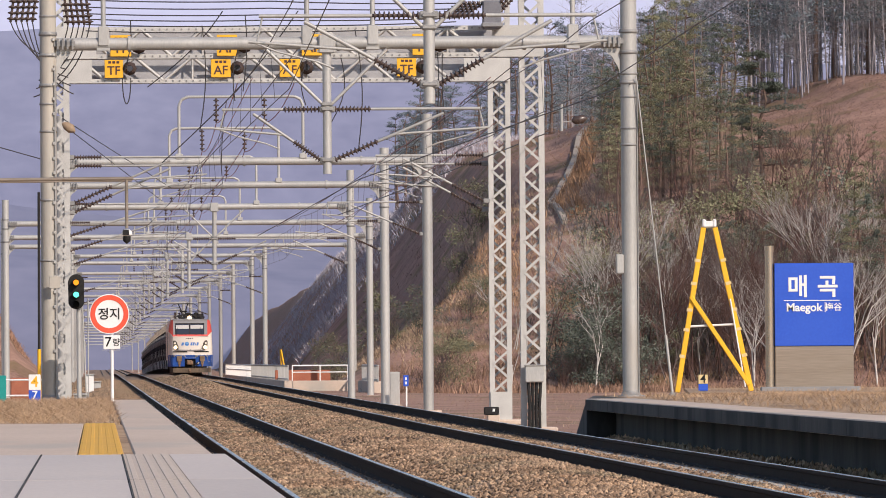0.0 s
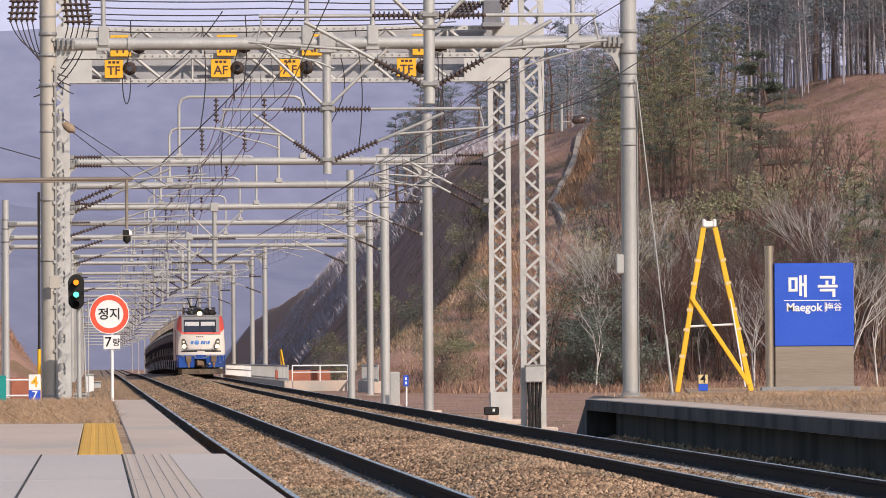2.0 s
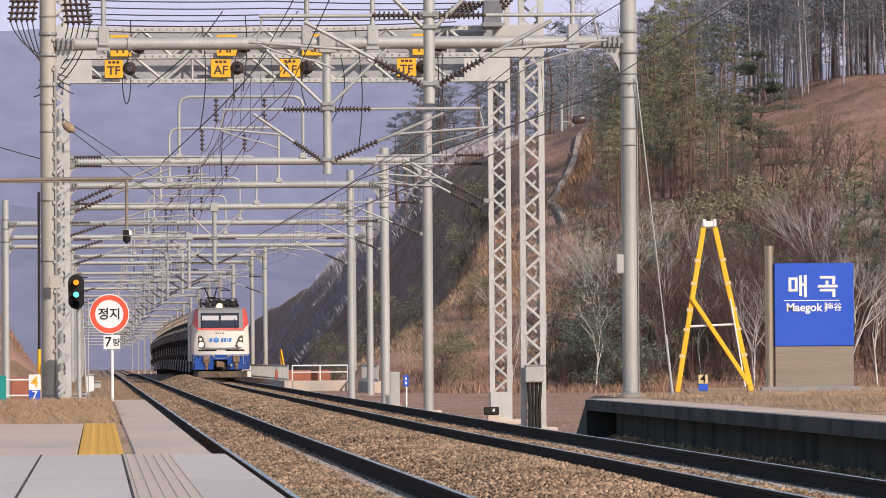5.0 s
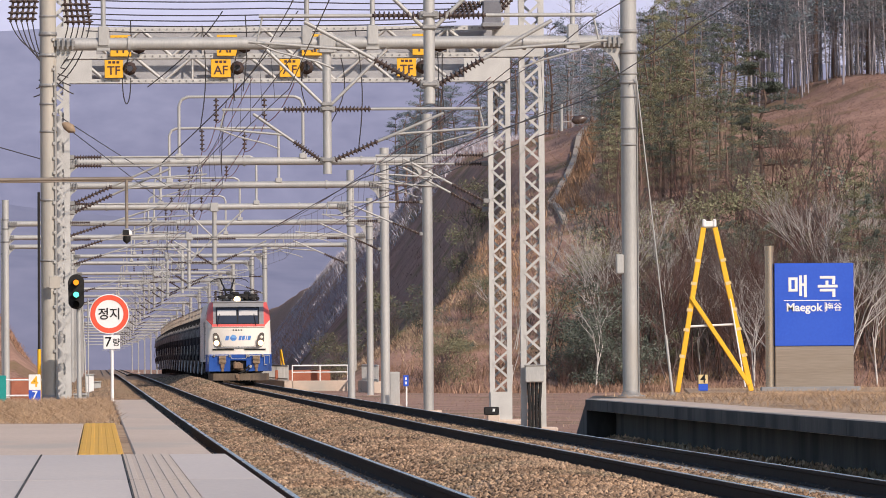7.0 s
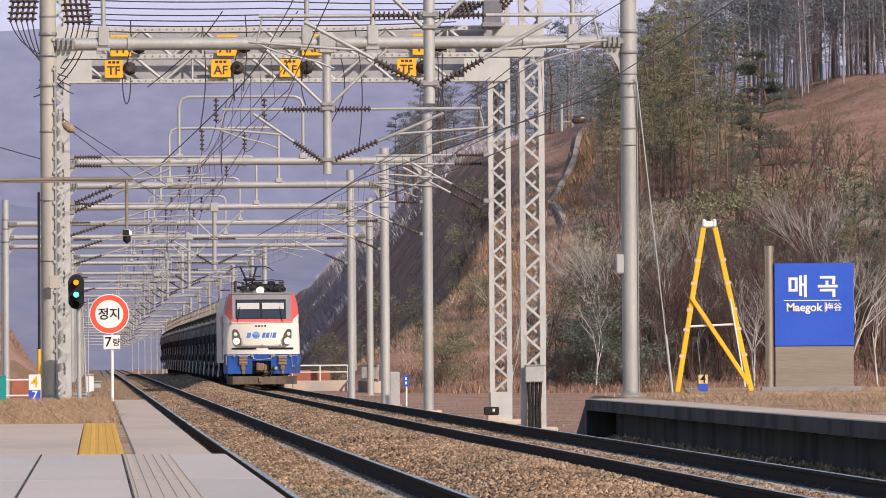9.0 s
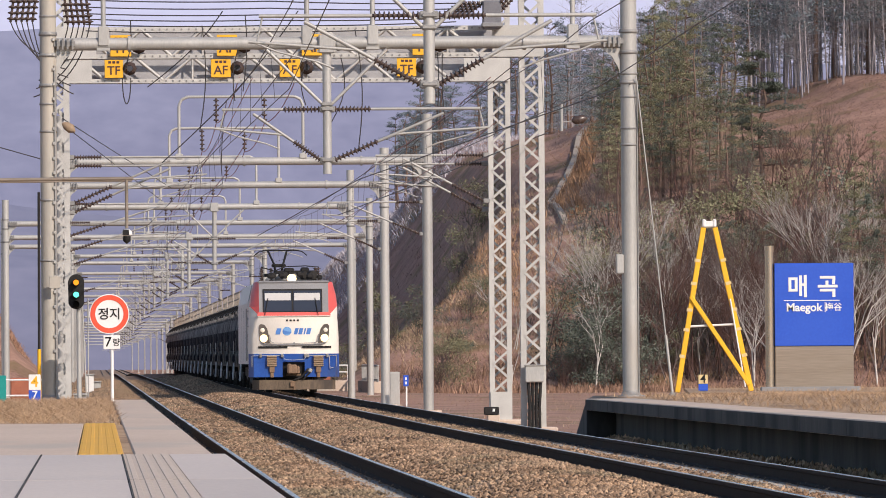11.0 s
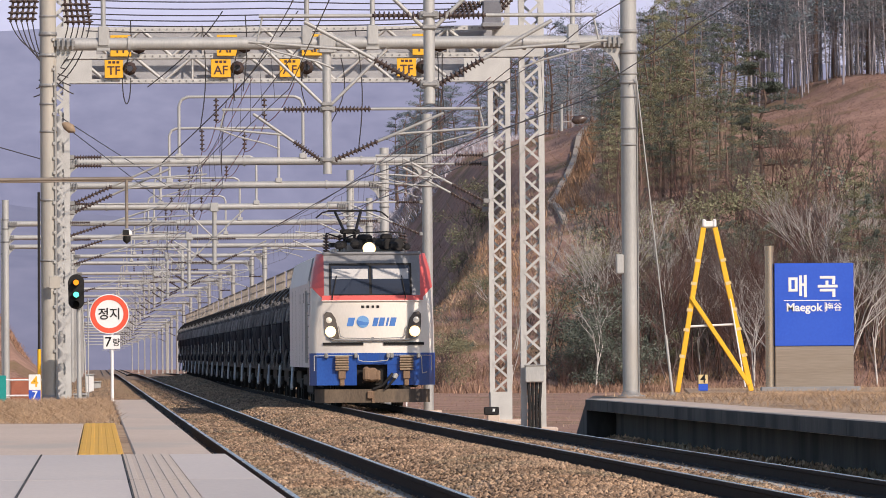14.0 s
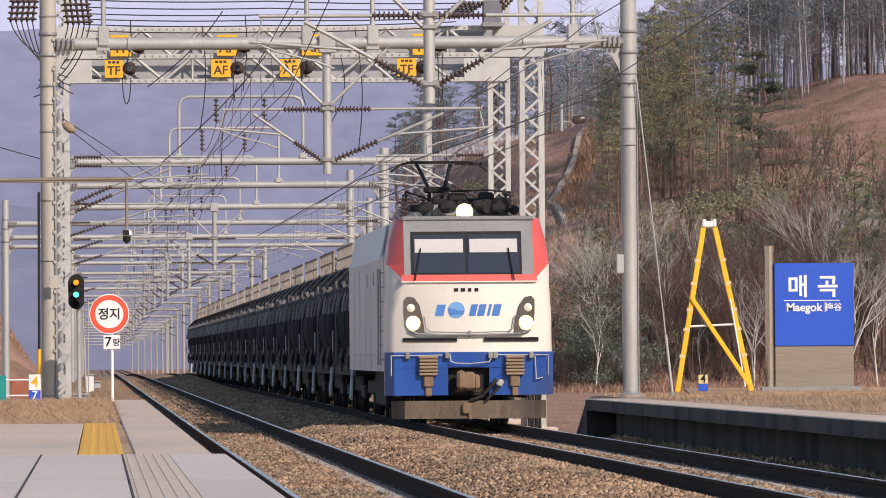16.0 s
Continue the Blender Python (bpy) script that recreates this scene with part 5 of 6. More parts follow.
for x, y, k in ((25.8, 381, 1.25), (24.4, 380, 1.0), (27.2, 383, 1.3), (24.9, 388, 1.7), (29.6, 398, 1.5), (31.5, 400, 1.6), (33.8, 402, 1.5), (35.6, 403, 1.5), (39.5, 402, 1.6),
                (42.6, 404, 1.9), (44.6, 405, 2.2), (46.5, 402, 2.0), (16.2, 392, .8), (13.6, 445, 1.0), (13.9, 452, .8), (18.9, 395, .8),
                (22.0, 470, 1.1), (23.5, 480, 1.2), (17.8, 384, .6), (20.0, 398, .8), (26.5, 401, 1.4)):
    plant(FOREST.choice(greens), x, y, k)
for i in range(150):
    y = FOREST.choice((FOREST.uniform(370, 384), FOREST.uniform(379, 440)))
    x = y * FOREST.uniform(.040, .112)
    if (x > 36 and y > 412) or (x < .064 * y and FOREST.random() < .7):
        continue
    plant(FOREST.choice(browns), x, y, FOREST.uniform(.35, 1.0))
for x, y, k in ((23.2, 373, 1.0), (24.4, 372, 1.25), (25.2, 374, 1.15), (22.5, 375, .8), (25.9, 373, .9), (24.0, 374, 1.3), (24.9, 376, 1.5), (23.8, 377, 1.5), (16.4, 374, .9), (17.3, 376, .8), (14.6, 400, 1.2)):
    plant(greens[1] if x > 20 else greens[0], x, y, k)
for i in range(40):
    plant(FOREST.choice(browns), FOREST.uniform(-16, -9.5), FOREST.uniform(424, 500), FOREST.uniform(.4, 1.0))
# pale birches that stand out before the thicket, and dark growth behind them
for x, y, k in ((35.9, 372, 1.12), (32.9, 371, .82), (29.3, 376, .8), (31.4, 372, .85), (23.6, 371, .85), (37.4, 371, 1.0), (19.8, 372, .55)):
    plant(FOREST.choice(birches), x, y, k)
for i in range(120):
    plant(FOREST.choice(bares), FOREST.uniform(25, 40), FOREST.uniform(374, 392), FOREST.uniform(.55, .9))
for i in range(26):
    plant(FOREST.choice(greens), FOREST.uniform(28, 42), FOREST.uniform(378, 400), FOREST.uniform(.6, 1.2))
# young pines among the bare trees
for x, y, k in ((36.8, 380, .72), (37.6, 382, .80), (38.3, 379, .66), (39.0, 384, .85), (37.9, 388, .9), (31.6, 390, .58), (30.9, 392, .5), (28.4, 388, .55), (27.6, 390, .42), (24.5, 385, .45), (35.4, 388, .5), (33.6, 391, .5)):
    plant(FOREST.choice(pines), x, y, k)
for ob in SOURCES:
    k = FOREST.uniform(50, 58)
    y = FOREST.uniform(480, 530)
    ob.matrix_world = pose(k, y, ground_height(k, y))


def hill_spot(r):
    y = 366 + 270 * r.random() ** 2.0
    x = y * r.uniform(.034, .118)
    return x, y, ground_height(x, y) - .02


tufts("dry_brush", 60000, hill_spot, .07, .30, BRUSH, "dry brown brush and dead grass on the hillside", "brush", 11, 1.3)
# scrub colour lifted towards lilac for the haze over the shaded slope
SCRUB = surface("hazed_scrub", (0.31, 0.295, 0.34), (0.50, 0.47, 0.51), 0.95, 0, .25, 3, 0, 0.3)


def cutting_spot(r):
    y = 545 + 480 * r.random() ** 1.2
    x = 13.2 + (y - 450) * .01 + .003 * max(0, y - 560) + 17 * r.random()
    return x, y, ground_height(x, y) - .05


tufts("grey_scrub", 60000, cutting_spot, .18, .6, SCRUB, "leafless grey scrub on the steep cutting, paled for haze", "brush", 18, .9)
TAN = surface("tan_dead_grass", (0.36, 0.25, 0.165), (0.56, 0.42, 0.29), 0.95, 0, .3, 5, 0, 0.35)
tufts("tan_grass", 9000, lambda r: (lambda y, x: (x, y, ground_height(x, y) - .02))(r.uniform(385, 500), r.uniform(13.2, 22)), .1, .4, TAN, "tan dead grass on the knoll beside the cutting", "grass", 19, .9)
tufts("tan_grass", 14000, lambda r: (lambda y, x: (x, y, ground_height(x, y) - .02))(r.uniform(374, 470), r.uniform(15, 29)), .08, .34, TAN, "tan dead grass on the hillside", "grass", 22, 1.0)
tufts("tan_grass", 12000, lambda r: (lambda y, x: (x, y, ground_height(x, y) - .01))(150 * (372 / 150) ** r.random(), r.uniform(9.6, 34)), .03, .11, TAN, "short tan grass on the flat ground", "grass", 20, 1.4)


def bank_spot(r):
    y = r.uniform(490, 900)
    x = left_foot(y) - 8 * r.random()
    return x, y, ground_height(x, y) - .03


tufts("dry_brush", 9000, bank_spot, .15, .6, BRUSH, "dry brown brush on the bank", "brush", 21, 1.0)
SLASH = surface("cut_branches", (0.26, 0.16, 0.125), (0.48, 0.34, 0.28), 0.9, 0, 1, 8, 0, 0.4)
tufts("cut_branches", 9000, lambda r: (lambda y, x: (x, y, ground_height(x, y) + .03))(r.uniform(420, 468), r.uniform(34, 49)), .08, .22, SLASH, "cut branches and litter on the cleared slope", "brush", 14, 4.0)
tufts("dry_brush", 9000, lambda r: (lambda y, x: (x, y, ground_height(x, y) - .02))(r.uniform(362, 381), r.uniform(13, 48)), .15, .55, BRUSH, "tall dry brown weeds at the foot of the hill", "brush", 15, .5)
tufts("dry_brush", 2500, lambda r: (lambda y, x: (x, y, ground_height(x, y) - .01))(r.uniform(175, 372), r.uniform(9.8, 34)), .04, .14, BRUSH, "dry brown weeds on the flat ground", "brush", 12, .7)

SEDGE = surface("orange_sedge", (0.32, 0.18, 0.105), (0.52, 0.33, 0.205), 0.95, 0, .5, 6, 0, 0.35)


def sedge_spot(r):
    u = r.random()
    y = 430 + 78 * u
    x = 26.2 + (6.4 * ((y - 445) / 62) if y > 445 else 0) + r.gauss(.55, .35)
    return x, y, ground_height(x, y) - .02


tufts("orange_sedge", 2600, sedge_spot, .2, .7, SEDGE, "orange dead grass beside the drainage channel", "grass", 16, .5)
tufts("orange_sedge", 3000, lambda r: (lambda y, x: (x, y, ground_height(x, y) - .02))(r.uniform(395, 440), r.gauss(21.5, 1.6)), .15, .5, SEDGE, "orange dead grass on the slope", "grass", 17, .6)

# concrete drain down the slope
drain = thing("drainage_channel", "weathered concrete drainage channel running down the hillside", "channel")
line = [(25.8, 428.5), (25.9, 438.5), (26.1, 448.5), (27.1, 459), (29.3, 477.5), (32.0, 505)]
for (xa, ya), (xb, yb) in zip(line, line[1:]):
    for k in range(6):
        u, w = k / 6, (k + 1) / 6 - .012
        a = Vector((xa + (xb - xa) * u, ya + (yb - ya) * u, 0))
        b = Vector((xa + (xb - xa) * w, ya + (yb - ya) * w, 0))
        a.z, b.z = ground_height(a.x, a.y) + .25, ground_height(b.x, b.y) + .25
        side = Vector((.15, -.06, 0))
        part("channel_section", Shape().add([a - side, a + side, b + side, b - side, a - side - Vector((0, 0, .6)), a + side - Vector((0, 0, .6)), b + side - Vector((0, 0, .6)), b - side - Vector((0, 0, .6))],
             [(0, 1, 2, 3), (4, 7, 6, 5), (0, 4, 5, 1), (1, 5, 6, 2), (2, 6, 7, 3), (3, 7, 4, 0)]), WALK, drain)

# ---- station furniture and lineside things ----
SIGNBLUE = surface("sign_blue", (0.015, 0.075, 0.50), (0.022, 0.095, 0.56), 0.45, 0, 1, 20, 0.01)
WHITE = surface("white_paint", (0.74, 0.73, 0.71), (0.82, 0.81, 0.79), 0.5, 0, 3, 30, 0.02)
SIGNRED = surface("sign_red", (0.68, 0.07, 0.03), (0.76, 0.10, 0.045), 0.5, 0, 3, 30, 0.02)
BRUSHED = surface("brushed_panel", (0.235, 0.19, 0.148), (0.34, 0.285, 0.23), 0.4, 0.4, 1.5, 20, 0.03, 0, (.15, 1, 3))
STEEL = surface("stainless_pole", (0.40, 0.33, 0.27), (0.50, 0.43, 0.36), 0.25, 0.8, 2, 30, 0.02, 0, (1, 1, .1))
YELLOW_PAINT = surface("yellow_paint", (0.80, 0.42, 0.01), (0.86, 0.49, 0.02), 0.5, 0, 2, 25, 0.05, 0, (1, 1, 1), (0.75, 0.55, 0.25), .68)
TEAL = surface("teal_sign", (0.0, 0.22, 0.20), (0.01, 0.28, 0.25), 0.5, 0, 3, 30, 0.02)
RUSTRED = surface("rust_red_board", (0.30, 0.10, 0.06), (0.40, 0.15, 0.09), 0.8, 0, 2, 20, 0.1)

# station name board
sb = thing("station_sign", "blue station name board with white lettering over a brushed panel", "station sign", "", (13.3, 153, .57))
part("panel", Shape().box((.80, 0, 1.66), (1.56, .12, 1.63), bevel=.01), SIGNBLUE, sb, "blue enamel panel")
part("lower_panel", Shape().box((.80, .01, .44), (1.55, .10, .81), bevel=.01), BRUSHED, sb, "brushed metal panel")
part("pole", Shape().tube((-.08, 0, 0), (-.08, 0, 2.80), .085, seg=20), STEEL, sb, "stainless steel pole")
part("pole_cap", Shape().tube((-.08, 0, 2.72), (-.08, 0, 2.82), .092, seg=20), STEEL, sb)
part("dark_gap", Shape().box((.01, .02, 1.25), (.03, .08, 2.4)), BLACK, sb)
part("base_rail", Shape().box((.72, 0, -.01), (1.95, .3, .11), bevel=.01), CABGREY, sb)
lettering("매", .48, -.065, 1.99, .46, WHITE, sb, "station_name", .022)
lettering("곡", 1.07, -.065, 1.99, .46, WHITE, sb, "station_name", .022)
part("rule_line", Shape().box((.75, -.064, 1.74), (1.10, .008, .016)).box((1.015, -.064, 1.61), (.014, .008, .20)), WHITE, sb)
lettering("Maegok", .60, -.065, 1.60, .225, WHITE, sb, "station_name", .022)
lettering("梅谷", 1.18, -.065, 1.60, .17, WHITE, sb, "station_name")

WORN = surface("worn_yellow", (0.60, 0.45, 0.20), (0.70, 0.55, 0.30), 0.6, 0, 3, 30, 0.05)
# yellow maintenance trestle
ft = 150.0
tr = thing("ladder_trestle", "yellow painted A shaped steel trestle with worn paint", "trestle", "", (11.9, ft, .53))
for nm, a, b in (("leg", (-.73, 0, 0), (-.20, 0, 3.18)), ("leg", (.70, 0, .02), (.02, 0, 3.18)), ("diagonal", (-.46, -.05, 1.85), (.66, -.05, .14))):
    s = Shape()
    a, b = Vector(a), Vector(b)
    ang = math.degrees(math.atan2(b.x - a.x, b.z - a.z))
    s.box((a + b) / 2, (.10 if nm == "leg" else .085, .06, (b - a).length), ry=ang, bevel=.01)
    leg = part(nm, s, YELLOW_PAINT, tr)
    if nm == "leg":
        for u in (.22, .38, .5, .66, .8):
            c = a.lerp(b, u)
            part("worn_joint", Shape().box(c + Vector((.02 if b.x < a.x else -.02, -.03, 0)), (.11, .015, .06), ry=ang), WORN, leg)
part("crossbar", Shape().tube((-.52, 0, 1.27), (.42, 0, 1.31), .022), WHITE, tr, "white crossbar")
part("head_block", Shape().box((-.09, 0, 3.24), (.20, .1, .12), bevel=.02).box((-.19, 0, 3.26), (.07, .12, .16), bevel=.02).box((.01, 0, 3.26), (.07, .12, .16), bevel=.02), WHITE, tr, "white top block")
part("rope", Shape().tube((.30, -.06, 1.8), (.58, -.06, .1), .015), WHITE, tr)

# car stop number boards
def number_board(x, y, z, w, h, label):
    t = thing("number_board", label, "marker sign", "number boards", (x, y, z))
    part("upper_plate", Shape().box((0, 0, h * .70), (w, .03, h * .56), bevel=.006), WORN if w < .21 else WHITE, t)
    part("lower_plate", Shape().box((0, 0, h * .2), (w, .03, h * .42), bevel=.006), SIGNBLUE, t, "blue lower plate")
    part("stake", Shape().box((0, .03, h * .3), (.03, .03, h * .7)), GALV, t)
    return t


nb = number_board(11.56, 148.6, .57, .18, .31, "small board with black 4 over a blue band")
lettering("4", 0, -.02, .22, .22, BLACK, nb, "numeral")
nb = number_board(-1.13, 141, .49, .215, .50, "marker board with yellow 4 above white 7 on blue")
lettering("4", 0, -.02, .35, .27, YELLOW, nb, "numeral")
lettering("7", 0, -.02, .11, .22, WHITE, nb, "numeral")

# stop marker
ss = thing("stop_sign", "round white stop sign with red rim on a white post", "stop sign", "", (.27, 140.5, .49))
part("post", Shape().tube((0, 0, 0), (0, 0, 1.5), .028, seg=12), WHITE, ss)
part("disc", Shape().tube((-.045, -.05, 1.57), (-.045, -.02, 1.57), .36, seg=48), WHITE, ss)
ring = Shape()
n = 64
for i in range(n):
    a0, a1 = 2 * math.pi * i / n, 2 * math.pi * (i + 1) / n
    q = [(math.cos(w) * r - .045, math.sin(w) * r + 1.57) for w, r in ((a0, .255), (a0, .342), (a1, .342), (a1, .255))]
    ring.add([(x, -.056, z) for x, z in q], [(0, 1, 2, 3)])
part("red_rim", ring, SIGNRED, ss, "red ring")
lettering("정지", -.045, -.058, 1.56, .225, BLACK, ss, "stop_word")
pl = part("car_count_plate", Shape().box((-.005, -.04, 1.06), (.30, .02, .25), bevel=.006), WHITE, ss, "white plate with black numeral")
lettering("7", -.07, -.053, 1.06, .25, BLACK, pl, "numeral")
lettering("량", .075, -.053, 1.05, .15, BLACK, pl, "numeral")

# colour light signal
sg = thing("railway_signal", "black signal head showing yellow and green lights", "signal", "", (-.42, 160, -.4))
hd = Shape()
out = []
for i in range(24):
    a = 2 * math.pi * i / 24
    out.append((.165 * math.cos(a), (.195 if math.sin(a) >= 0 else -.195) + .165 * math.sin(a)))
hd.plate([(x, z + 3.04) for x, z in out], -.03, .03)
part("backboard", hd, BLACK, sg, "matt black oval backboard")
part("post", Shape().tube((.05, .12, -.1), (.05, .12, 3.3), .05, seg=12), GALV, sg)
GREEN_ON, YELLOW_ON = glow("green_aspect", (0.15, 0.95, 0.62), 1.6), glow("yellow_aspect", (1.0, 0.36, 0.02), 1.2)
for z, m in ((3.23, YELLOW_ON), (2.98, GREEN_ON), (2.78, BLACK)):
    hood = Shape().lathe((0, -.03, z), (0, -.22, z), [(0, .075), (1, .07)], 18)
    h = part("hood", hood, BLACK, sg)
    part("lens", Shape().tube((0, -.035, z), (0, -.05, z), .058, seg=18), m, h, "signal lens")
part("ladder", Shape().tube((.22, .15, .3), (.12, .15, 2.9), .015).tube((.24, .15, .3), (.24, .15, 2.9), .015), GALV, sg)

# surveillance camera on a boom
cc = thing("camera_boom", "steel boom with a hanging white surveillance camera", "security camera", "", (-1.62, 100, .49))
part("mast", Shape().tube((0, 0, 0), (0, 0, 3.2), .06, seg=14), GALV, cc)
part("boom", Shape().tube((-.05, 0, 3.05), (2.10, 0, 3.06), .026, seg=10).tube((.2, 0, 3.02), (2.08, 0, 3.03), .012, seg=6), BRUSHED, cc)
part("hanger", Shape().tube((2.01, 0, 3.05), (2.01, 0, 2.42), .022, seg=10), BRUSHED, cc)
ch = part("housing", Shape().box((2.01, 0, 2.36), (.13, .13, .10), bevel=.03), WHITE, cc, "white camera housing")
part("dome", Shape().lathe((2.01, 0, 2.32), (2.01, 0, 2.22), [(0, .05), (.6, .05), (1, .0)], 12).box((2.0, -.07, 2.37), (.08, .02, .07)), BLACK, ch, "black dome")

# guy wire beside the gantry post
gw = thing("guy_wire", "thin steel guy wire with a pale lower sleeve", "guy wire", "", (0, 142, 0))
part("strand", Shape().tube((9.86, 0, 6.35), (10.37, 0, 1.6), .012), GALV, gw)
part("sleeve", Shape().tube((10.37, 0, 1.62), (10.49, 0, .5), .026), GALV, gw)
part("anchor", Shape().box((10.49, 0, .52), (.12, .12, .1), bevel=.02), GALV_DARK, gw)

# parapet railing of the small bridge
def railing(a, b, solid, label, name="bridge_railing"):
    a, b = Vector(a), Vector(b)
    t = thing(name, label, "railing", "bridge railings")
    L = (b - a).length
    part("top_rail", Shape().tube(a + Vector((0, 0, .72)), b + Vector((0, 0, .72)), .035), GALV if solid else WHITE, t)
    part("middle_rail", Shape().tube(a + Vector((0, 0, .40 if not solid else .08)), b + Vector((0, 0, .40 if not solid else .08)), .03), GALV if solid else WHITE, t)
    n = max(2, int(L / (.35 if solid and L < 25 else 1.4)))
    for i in range(n + 1):
        p = a.lerp(b, i / n)
        part("baluster", Shape().box(p + Vector((0, 0, .36)), (.05, .12 if solid else .06, .72)), GALV if solid else WHITE, t)
    w = (b - a).normalized()
    c = (a + b) / 2
    part("kerb", Shape().box(c + Vector((0, 0, -.35)), (.4 if abs(w.y) > .5 else L, L if abs(w.y) > .5 else .4, .7), bevel=.03), CONCRETE, t, "concrete kerb")
    return t


railing((9.15, 374, .22), (9.15, 463, .22), True, "grey steel bridge railing on a concrete kerb")
railing((9.15, 463.2, .22), (9.15, 555, .22), False, "white tube railing on a concrete kerb")
railing((9.3, 372, .22), (11.95, 372, .22), False, "white tube railing on a concrete kerb")
railing((12.6, 350, .22), (12.6, 371, .22), True, "grey steel bridge railing on a concrete kerb")
rb = thing("red_barrier", "rust red board barrier beyond the railing", "barrier", "", (10.4, 395, -.4))
part("board", Shape().box((0, 0, .75), (2.8, .1, .7), bevel=.02), RUSTRED, rb)

# lineside cabinet, marker and small box
cab = thing("relay_cabinet", "pale grey metal lineside cabinet", "cabinet", "", (9.98, 262, -.42))
part("body", Shape().box((0, 0, .62), (.34, .4, 1.18), bevel=.02), GALV, cab)
part("door", Shape().box((-.0, -.205, .62), (.28, .012, 1.05), bevel=.004), GALV, cab)
part("plinth", Shape().box((0, 0, .03), (.5, .5, .14), bevel=.02), CONCRETE, cab)
bm_ = thing("blue_marker", "small blue marker plate on a white stake", "marker sign", "", (10.13, 256, -.42))
part("stake", Shape().box((.02, .02, .5), (.05, .04, 1.05)), WHITE, bm_)
part("plate", Shape().box((0, -.01, .92), (.17, .03, .36), bevel=.006), SIGNBLUE, bm_)
for i in range(2):
    part("mark", Shape().box((0, -.028, .99 - i * .14), (.05, .006, .09)), WHITE, bm_)
sw = thing("trackside_box", "small dark brown trackside box on a concrete foot", "box", "", (9.55, 189, -.42))
part("lid", Shape().box((0, 0, .36), (.36, .3, .20), bevel=.02), BLACK, sw)
part("foot", Shape().box((.05, 0, .13), (.3, .26, .28), bevel=.02), CONCRETE, sw)
part("label_plate", Shape().box((.05, -.155, .38), (.06, .01, .07)), WHITE, sw)
ld = thing("leaning_ladder", "yellow ladder leaning near a gantry post", "ladder", "", (10.55, 440, -.4))
part("rail", Shape().tube((-.18, 0, 2.2), (.22, 0, 0), .05), YELLOW_PAINT, ld)
part("rail", Shape().tube((-.22, .1, 2.2), (-.1, .1, 0), .04), YELLOW_PAINT, ld)

# clutter beyond the left platform
tb = thing("teal_board", "teal sign board on a short post", "sign", "", (-1.72, 139, .49))
part("board", Shape().box((0, 0, .22), (.2, .03, .52), bevel=.006), TEAL, tb)
part("stake", Shape().box((0, .03, .2), (.05, .03, .5)), GALV, tb)
for x, y, w, h, lab in ((-.30, 305, .32, 1.1, "white lineside equipment cabinet"), (-.05, 330, .4, .75, "grey lineside equipment cabinet"), (-1.15, 150, .28, .45, "white box on a stand beside the platform"), (-.5, 240, .45, .6, "grey junction box beside the ballast")):
    c = thing("equipment_box", lab, "cabinet", "lineside boxes", (x, y, -.42))
    part("body", Shape().box((0, 0, h / 2), (w, .4, h), bevel=.02), WHITE if "white" in lab else GALV, c)
    part("roof", Shape().box((0, -.02, h + .02), (w + .06, .5, .05), bevel=.01), GALV, c)
wf = thing("white_railing", "white two bar railing beyond the platform", "railing", "", (-3.2, 250, -.42))
for z in (.55, 1.05):
    part("bar", Shape().tube((-2.5, 0, z), (1.6, 0, z), .03), WHITE, wf)
for i in range(4):
    part("post", Shape().tube((-2.5 + i * 1.36, 0, 0), (-2.5 + i * 1.36, 0, 1.1), .03), WHITE, wf)
rbx = thing("red_container", "rust red steel container behind the railing", "container", "", (-2.5, 262, -.42))
part("shell", Shape().box((0, 0, .55), (.8, 1.2, 1.1), bevel=.03), RUSTRED, rbx)
cg = thing("cable_guard", "yellow and dark cable guard against the post", "cable guard", "", (-1.05, 141.9, .49))
part("pipe", Shape().tube((0, 0, .9), (.01, 0, 3.8), .025), BLACK, cg)
part("guard", Shape().tube((0, 0, 0), (0, 0, .95), .035), YELLOW_PAINT, cg)
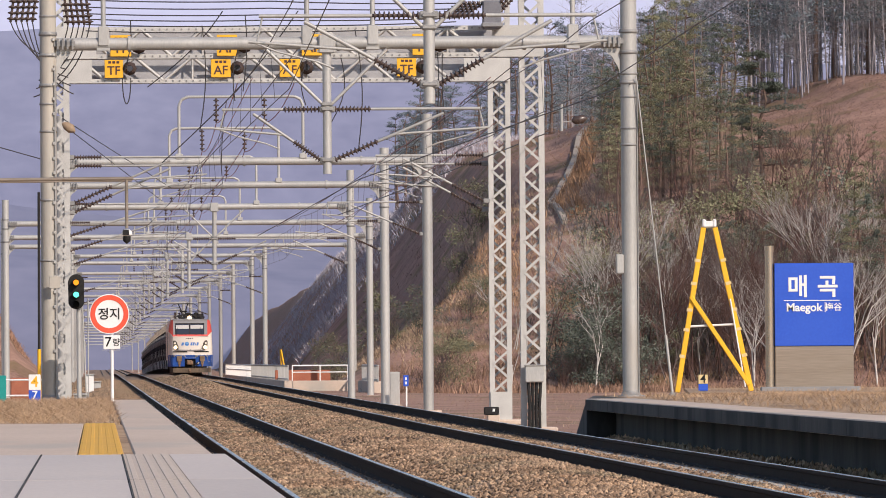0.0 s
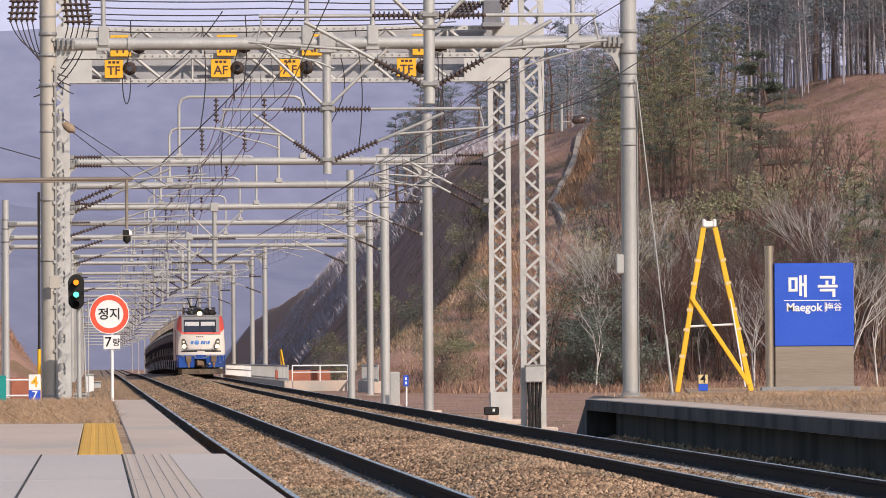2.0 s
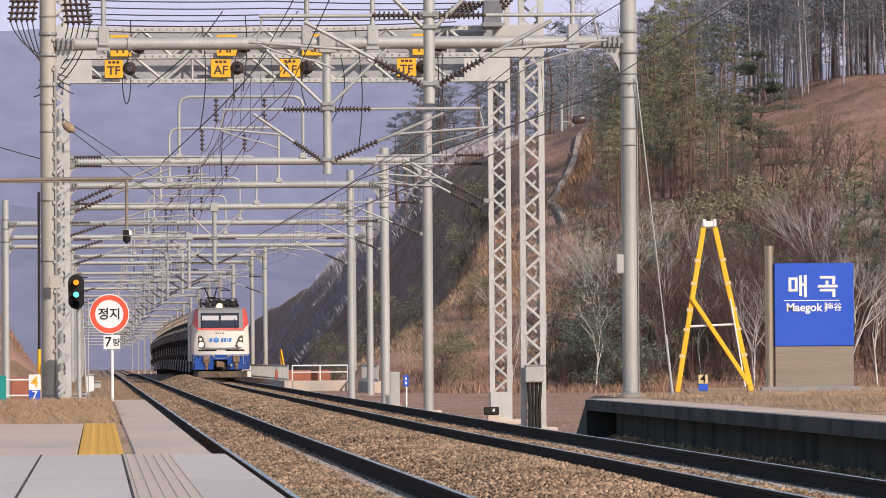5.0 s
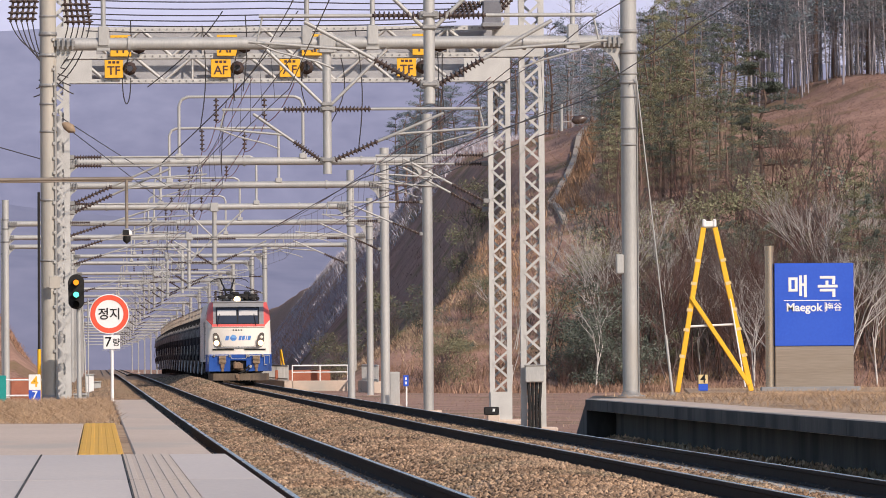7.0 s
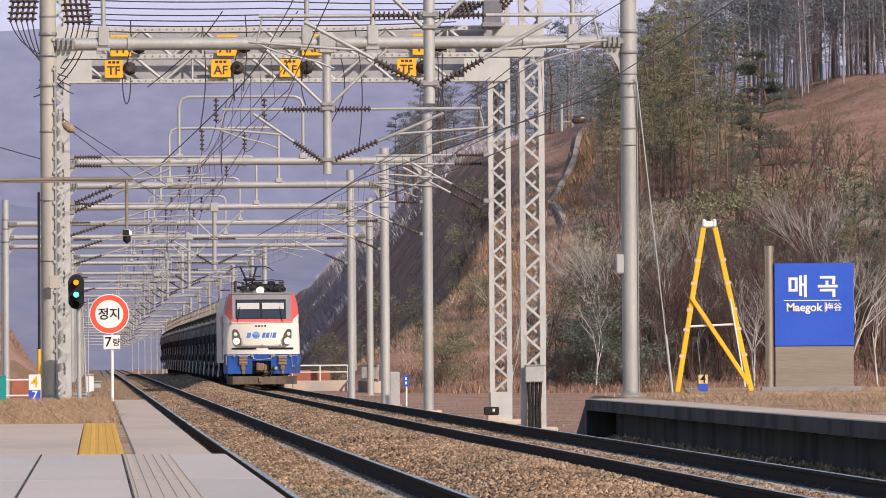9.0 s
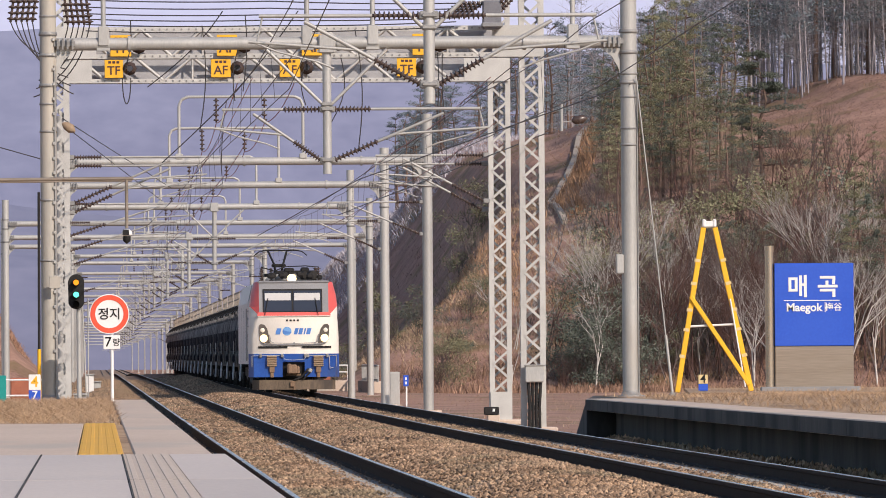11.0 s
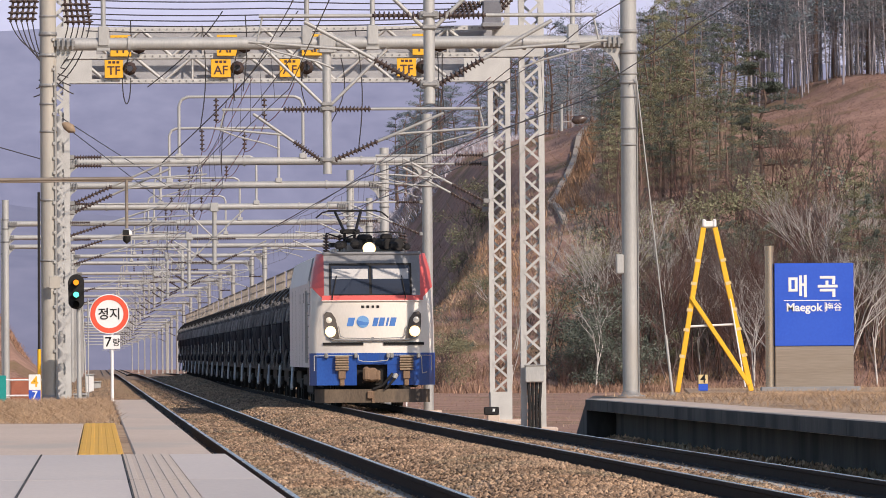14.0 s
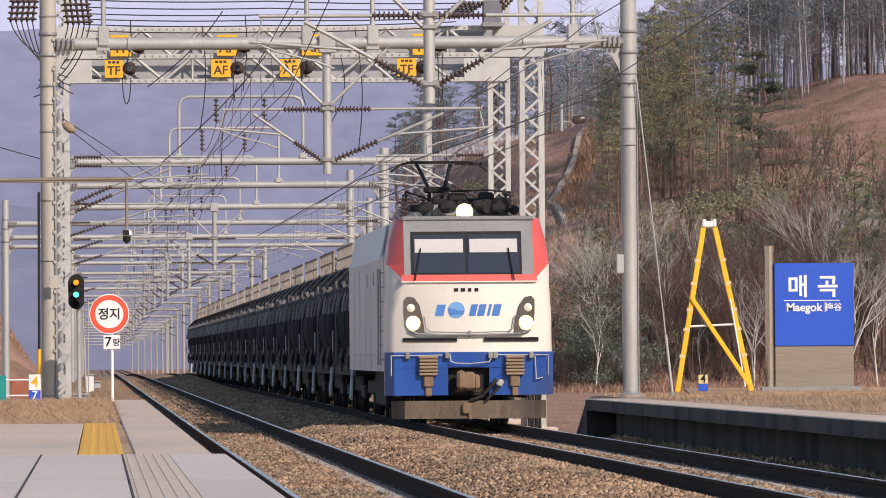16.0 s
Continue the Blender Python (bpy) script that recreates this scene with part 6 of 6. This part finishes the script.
np_ = thing("number_plate_board", "small cream plate strapped to the post", "plate", "", (-.80, 141.95, 2.65))
part("plate", Shape().box((.04, -.16, 0), (.20, .02, .22), bevel=.006), BEIGE, np_)

# ---- far hills, their haze put in as glowing colour ----
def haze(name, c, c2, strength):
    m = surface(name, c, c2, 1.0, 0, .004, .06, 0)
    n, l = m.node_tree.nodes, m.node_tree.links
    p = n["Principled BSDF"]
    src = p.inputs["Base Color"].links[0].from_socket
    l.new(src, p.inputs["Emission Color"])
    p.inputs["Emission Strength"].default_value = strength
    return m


def ridge(y, x0, x1, height, rough_, seed, material, label):
    s = Shape()
    n = 120
    top = []
    for i in range(n + 1):
        x = x0 + (x1 - x0) * i / n
        h = height(x) * (1 + rough_ * noise.noise((x * .01, seed, 0)) + rough_ * .25 * noise.noise((x * .06, seed, 4)))
        top.append((x, h))
    pts, fs = [], []
    for x, h in top:
        pts += [(x, y, -5), (x, y + 80, h * .55), (x, y + 200, h)]
    for i in range(n):
        for k in range(2):
            fs.append((i * 3 + k, i * 3 + 3 + k, i * 3 + 4 + k, i * 3 + 1 + k))
    s.add(pts, fs, True)
    return tagged(part("backdrop", s, material), label, "mountain", kind="structure")


# blue haze painted into the ridges, which glow by themselves
FAR = haze("far_haze_glow", (0.105, 0.11, 0.165), (0.155, 0.16, 0.225), .85)
MID = haze("mid_haze_glow", (0.085, 0.09, 0.135), (0.13, 0.13, 0.18), .9)
ridge(3600, -1500, 1500, lambda x: 165 - .06 * abs(x - 20), .05, 2, FAR, "far mountain ridge with glowing pale blue painted haze")
ridge(2500, -1000, 1000, lambda x: 52 - .16 * x if x < 60 else 42, .25, 7, MID, "wooded ridge with glowing blue painted haze")

# glowing sheet added behind the ridges for the pale hazy sky
PALE = haze("pale_haze_glow", (0.235, 0.245, 0.33), (0.27, 0.28, 0.365), .95)
ridge(4500, -2200, 2200, lambda x: 330, .02, 11, PALE, "glowing pale lavender sheet for hazy sky")

# ---- sleepers, each a piece of its track ----
SLEEPER_MESH = sleeper_shape().mesh("sleeper", SLEEPER)
for t in tracks:
    for i in range(150):
        o = part("sleeper", SLEEPER_MESH, SLEEPER, t)
        o.location = (0, 38 + i * .62, .012)

motions()
